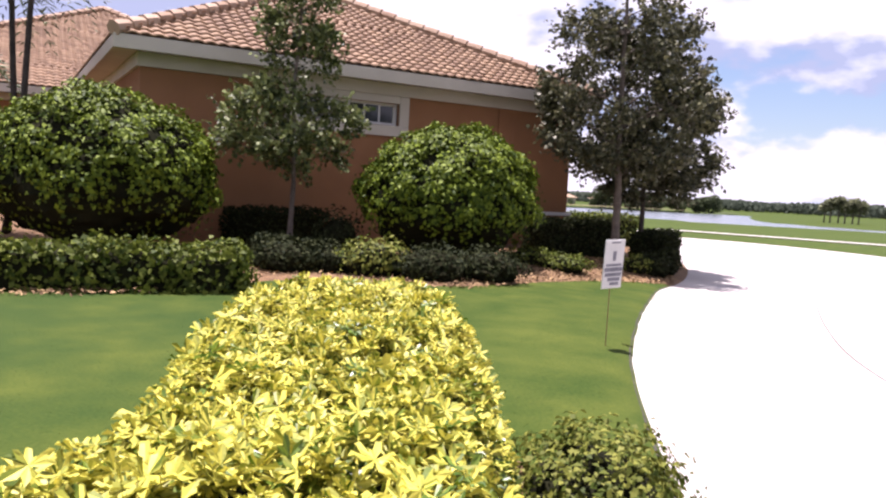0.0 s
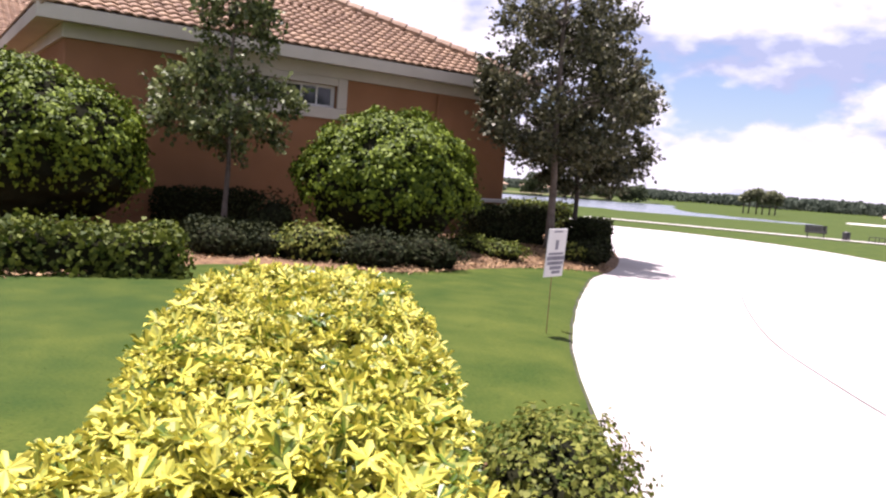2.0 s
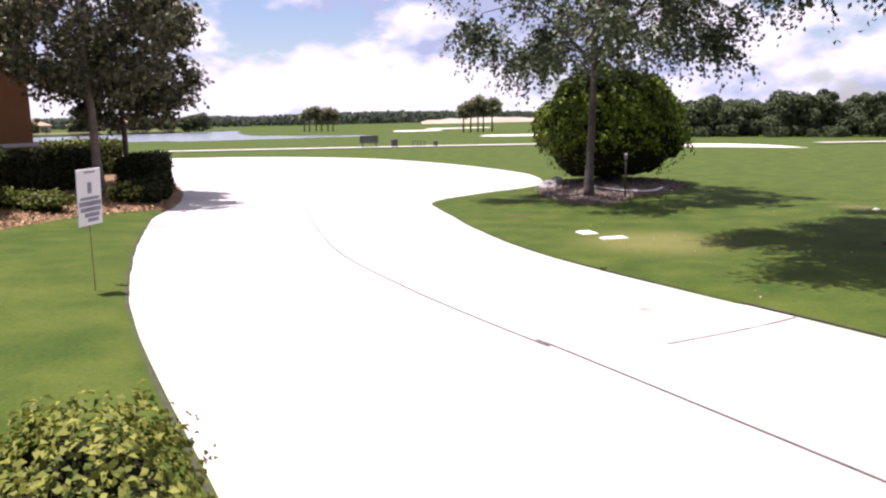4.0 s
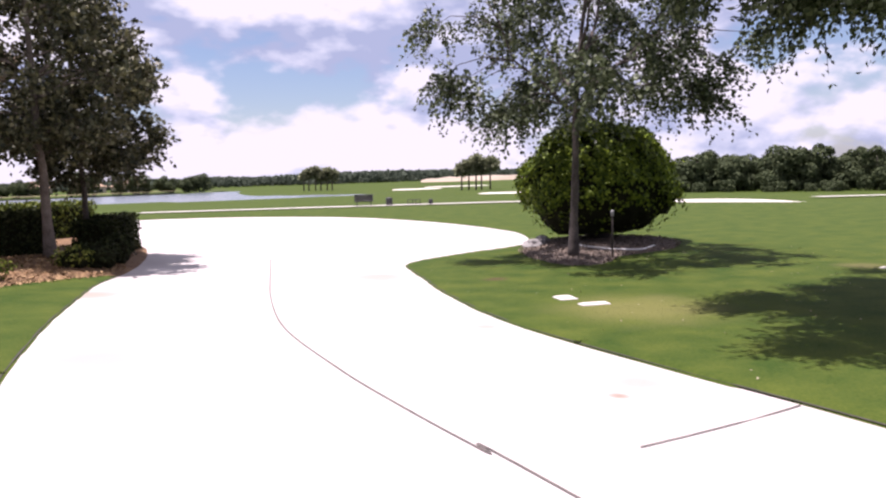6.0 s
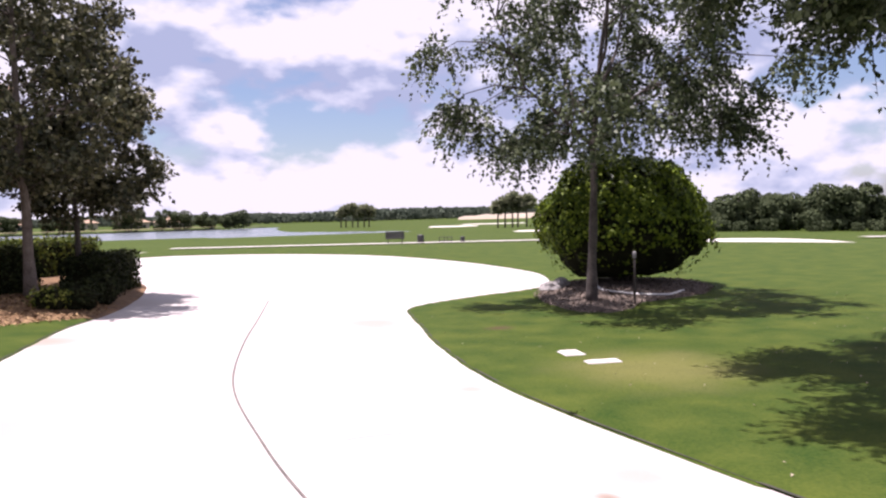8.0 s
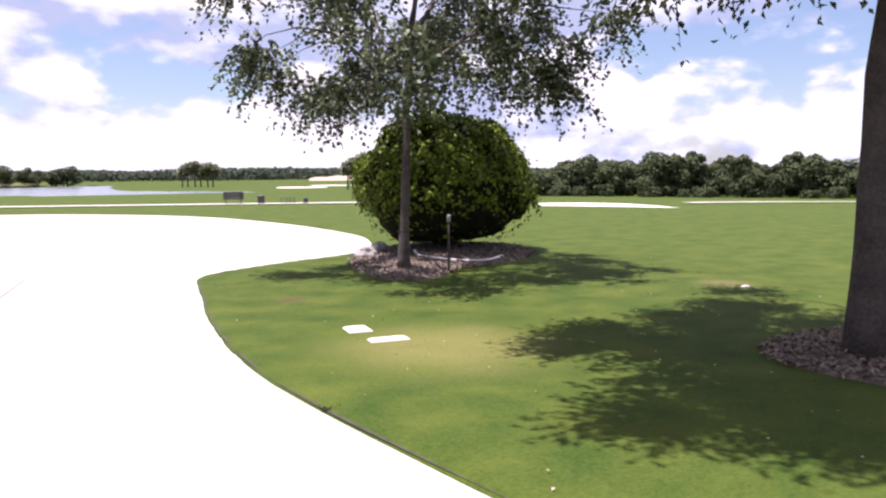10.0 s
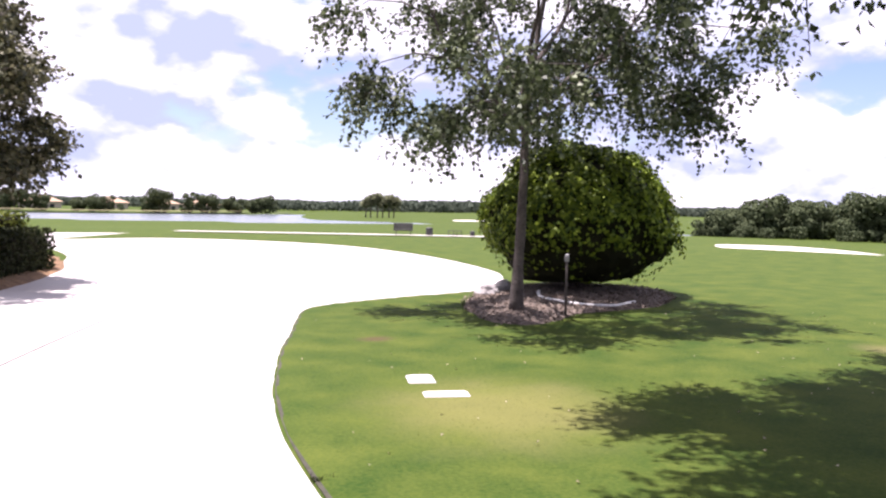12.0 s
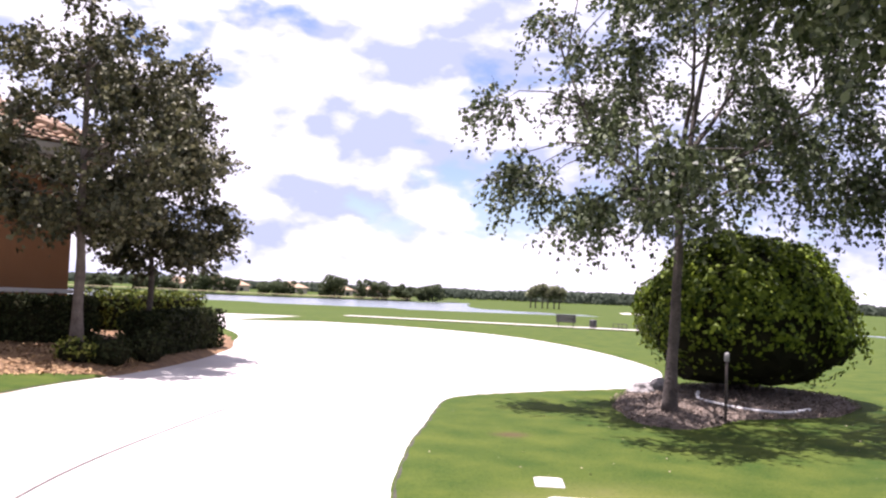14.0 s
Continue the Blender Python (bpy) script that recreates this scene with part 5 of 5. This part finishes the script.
for x, w in ((-34, 15), (-16, 16), (4, 14), (20, 13), (33, 14)):
    far_house(x * 1.15, 318 + 0.1 * x, 12, w * 0.8)


def far_palms(place, deg, spots, height, label):
    t = thing("palm_group", (*place, land_at(*place)), 0, label, "palm tree")
    for dx, k in spots:
        x, y = dx * math.cos(radians(deg)), -dx * math.sin(radians(deg))
        head = np.array((x + 0.2, y, height * k))
        part("trunk", Build().tube([(x, y, -0.3), (x + 0.05, y, height * k * 0.5), tuple(head)], [0.2, 0.16, 0.15], 8).mesh("trunk", PALM_BARK, True), t)
        d = unit(rng.normal(size=(420, 3)))
        d = d[d[:, 2] > -0.85]
        p = head + d * rng.uniform(0.2, 0.85, (len(d), 1))
        way = unit(d + np.array((0, 0, -0.12)))
        n = unit(np.cross(way, rng.normal(size=d.shape)) + np.array((0, 0, 0.6)))
        part("fronds", quads_of("fronds", leaf_verts(p, n, 1.15 * rng.uniform(0.85, 1.2), 0.26, 0.03, lean=way * 4), PALM_LEAF), t)
    return t


far_palms((71.8, 201.3), 19.3, ((-3.5, 0.72), (-2.2, 0.84), (-0.4, 0.97), (1.0, 0.70), (2.7, 0.88), (4.0, 0.74)), 5.4, "group of palms on the far fairway")
far_palms((85.2, 140.4), 31.1, ((-2.9, 0.74), (-1.4, 0.85), (0.1, 1.0), (1.2, 0.78), (3.0, 0.9)), 5.8, "group of taller palms on the fairway")


def far_woods():
    """The woods on the horizon: too far and too many to count."""
    r = np.random.default_rng(5)
    v = []
    for deg in np.arange(-75, 100, 0.22):
        ridge = 4.4 + 1.7 * math.exp(-((deg - 24) / 6) ** 2) + 1.0 * noise.noise(Vector((deg * 0.3, 0, 0))) + 1.0 * math.exp(-((deg - 50) / 9) ** 2)
        for dist in (430, 470):
            c = bearing(deg + r.uniform(-0.15, 0.15), dist + r.uniform(-12, 12))
            k = 60
            p = np.stack([c[0] + r.normal(0, 3.2, k), c[1] + r.normal(0, 3.2, k), -1.0 + (ridge - 0.5) * r.random(k) ** 0.6], axis=1)
            n = unit(0.12 * r.normal(size=(k, 3)) + np.array((-0.4, -0.8, 0.25)))
            v.append(leaf_verts(p, n, 1.5, 0.6))
        # closed flat wall added behind the leaves, so no sky shows through
        a, b = bearing(deg - 0.13, 476), bearing(deg + 0.13, 476)
        top = ridge * 0.95
        v.append(np.array(((*a, -2.0), (*b, -2.0), (*b, top - 0.6), (*a, top - 0.6))))
    ob = new("far_woods", quads_of("far_woods", np.concatenate(v), WOOD_FAR))
    tagged(ob, "dark woods along the horizon, haze put into their colour", "woods", kind="stuff")


far_woods()


def sand_bank(deg0, deg1, dist, height, seed):
    verts, faces = [], []
    n = 24
    for k in range(n + 1):
        deg = deg0 + (deg1 - deg0) * k / n
        top = height * math.sin(math.pi * k / n) ** 0.5 * (0.75 + 0.4 * noise.noise(Vector((k * 0.5, seed, 0))))
        for d, z in ((0, -0.9), (6, top * 0.7), (14, top), (40, -0.9)):
            p = bearing(deg, dist + d)
            verts.append((*p, z - 0.4))
    for k in range(n):
        faces += [(4 * k + j, 4 * k + j + 1, 4 * k + j + 5, 4 * k + j + 4) for j in range(3)]
    tagged(new("sand_bank", mesh_of("sand_bank", verts, faces, TAN_SAND, True)), "long bare tan sand bank by the woods", "sand bank", kind="structure")


sand_bank(26.5, 36.5, 360, 2.1, 1.0)


# ---- loose stuff on the ground ----
def scatter_chips(name, poly, count, size, material, label, keep_out=None):
    lo, hi = poly.min(axis=0), poly.max(axis=0)
    p = np.stack([rng.uniform(lo[0], hi[0], count * 3), rng.uniform(lo[1], hi[1], count * 3)], axis=1)
    p = p[inside_by(poly, p[:, 0], p[:, 1]) > -0.04][:count]
    if keep_out is not None:
        p = p[keep_out(p)]
    z = land(p[:, 0], p[:, 1]) + LAWN_RISE + 0.028
    pts = np.column_stack([p, z])
    n = unit(rng.normal(0, 0.35, (len(p), 3)) + np.array((0, 0, 1)))
    tagged(new(name, quads_of(name, leaf_verts(pts, n, size, 0.25, 0.05), material)), label, "mulch", kind="stuff")


near_bed = rounded([(-4, 7.2), (-1.9, 7.8), (-1.0, 8.9), (-0.9, 9.8), (-0.3, 10.65), (0.6, 10.6), (1.45, 10.45), (2.0, 10.95), (2.5, 12.1), (3.25, 13.3), (4.6, 14.5), (4.8, 16.2), (3, 16.5), (0, 14), (-3, 11)])
scatter_chips("bark_chips", near_bed, 12000, 0.06, CHIP, "scattered reddish bark chips")
scatter_chips("old_chips", OAK_BED, 9000, 0.042, OLD_CHIP, "grey weathered bark chips")
scatter_chips("tree_chips", TREE_BED, 6000, 0.042, OLD_CHIP, "grey weathered bark chips round a trunk")


def grass(name, x0, y0, x1, y1, count, seed):
    r = np.random.default_rng(seed)
    x, y = r.uniform(x0, x1, count), r.uniform(y0, y1, count)
    ok = (inside_by(DRIVE, x, y) < -0.2)
    for poly in (BED, OAK_BED, TREE_BED, FRONT_BED):
        ok &= inside_by(poly, x, y) < -0.02
    x, y = x[ok], y[ok]
    z = land(x, y) + LAWN_RISE - 0.004
    k = len(x)
    p = np.stack([x, y, z], axis=1)
    a = r.uniform(0, 2 * math.pi, k)
    side = np.stack([np.cos(a), np.sin(a), np.zeros(k)], axis=1) * 0.006
    tip = p + np.stack([r.normal(0, 0.022, k), r.normal(0, 0.022, k), r.uniform(0.002, 0.008, k)], axis=1)
    v = np.stack([p - side, p + side, tip], axis=1).reshape(-1, 3)
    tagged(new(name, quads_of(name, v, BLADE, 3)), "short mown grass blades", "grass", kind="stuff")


grass("grass", -3.0, 3.0, 5.0, 14.5, 110000, 1)
grass("grass", 7.4, 3.0, 15.5, 15.0, 170000, 2)


def leaf_litter():
    r = np.random.default_rng(9)
    x, y = r.uniform(7.8, 15.5, 260), r.uniform(3.0, 13.5, 260)
    ok = inside_by(DRIVE, x, y) < -0.15
    x, y = x[ok], y[ok]
    p = np.stack([x, y, land(x, y) + LAWN_RISE + 0.012], axis=1)
    n = unit(r.normal(0, 0.4, p.shape) + np.array((0, 0, 1)))
    tagged(new("leaf_litter", quads_of("leaf_litter", leaf_verts(p, n, 0.022, 0.4, 0.2), DRY_LEAF)), "small dry pale leaves on the lawn", "leaf litter", kind="stuff")


leaf_litter()


# ---- from plan units to metres ----
for me in bpy.data.meshes:
    me.transform(Matrix.Scale(UNIT, 4))
for ob in scene.objects:
    if ob.type in {"MESH", "EMPTY"}:
        ob.location = ob.location * UNIT
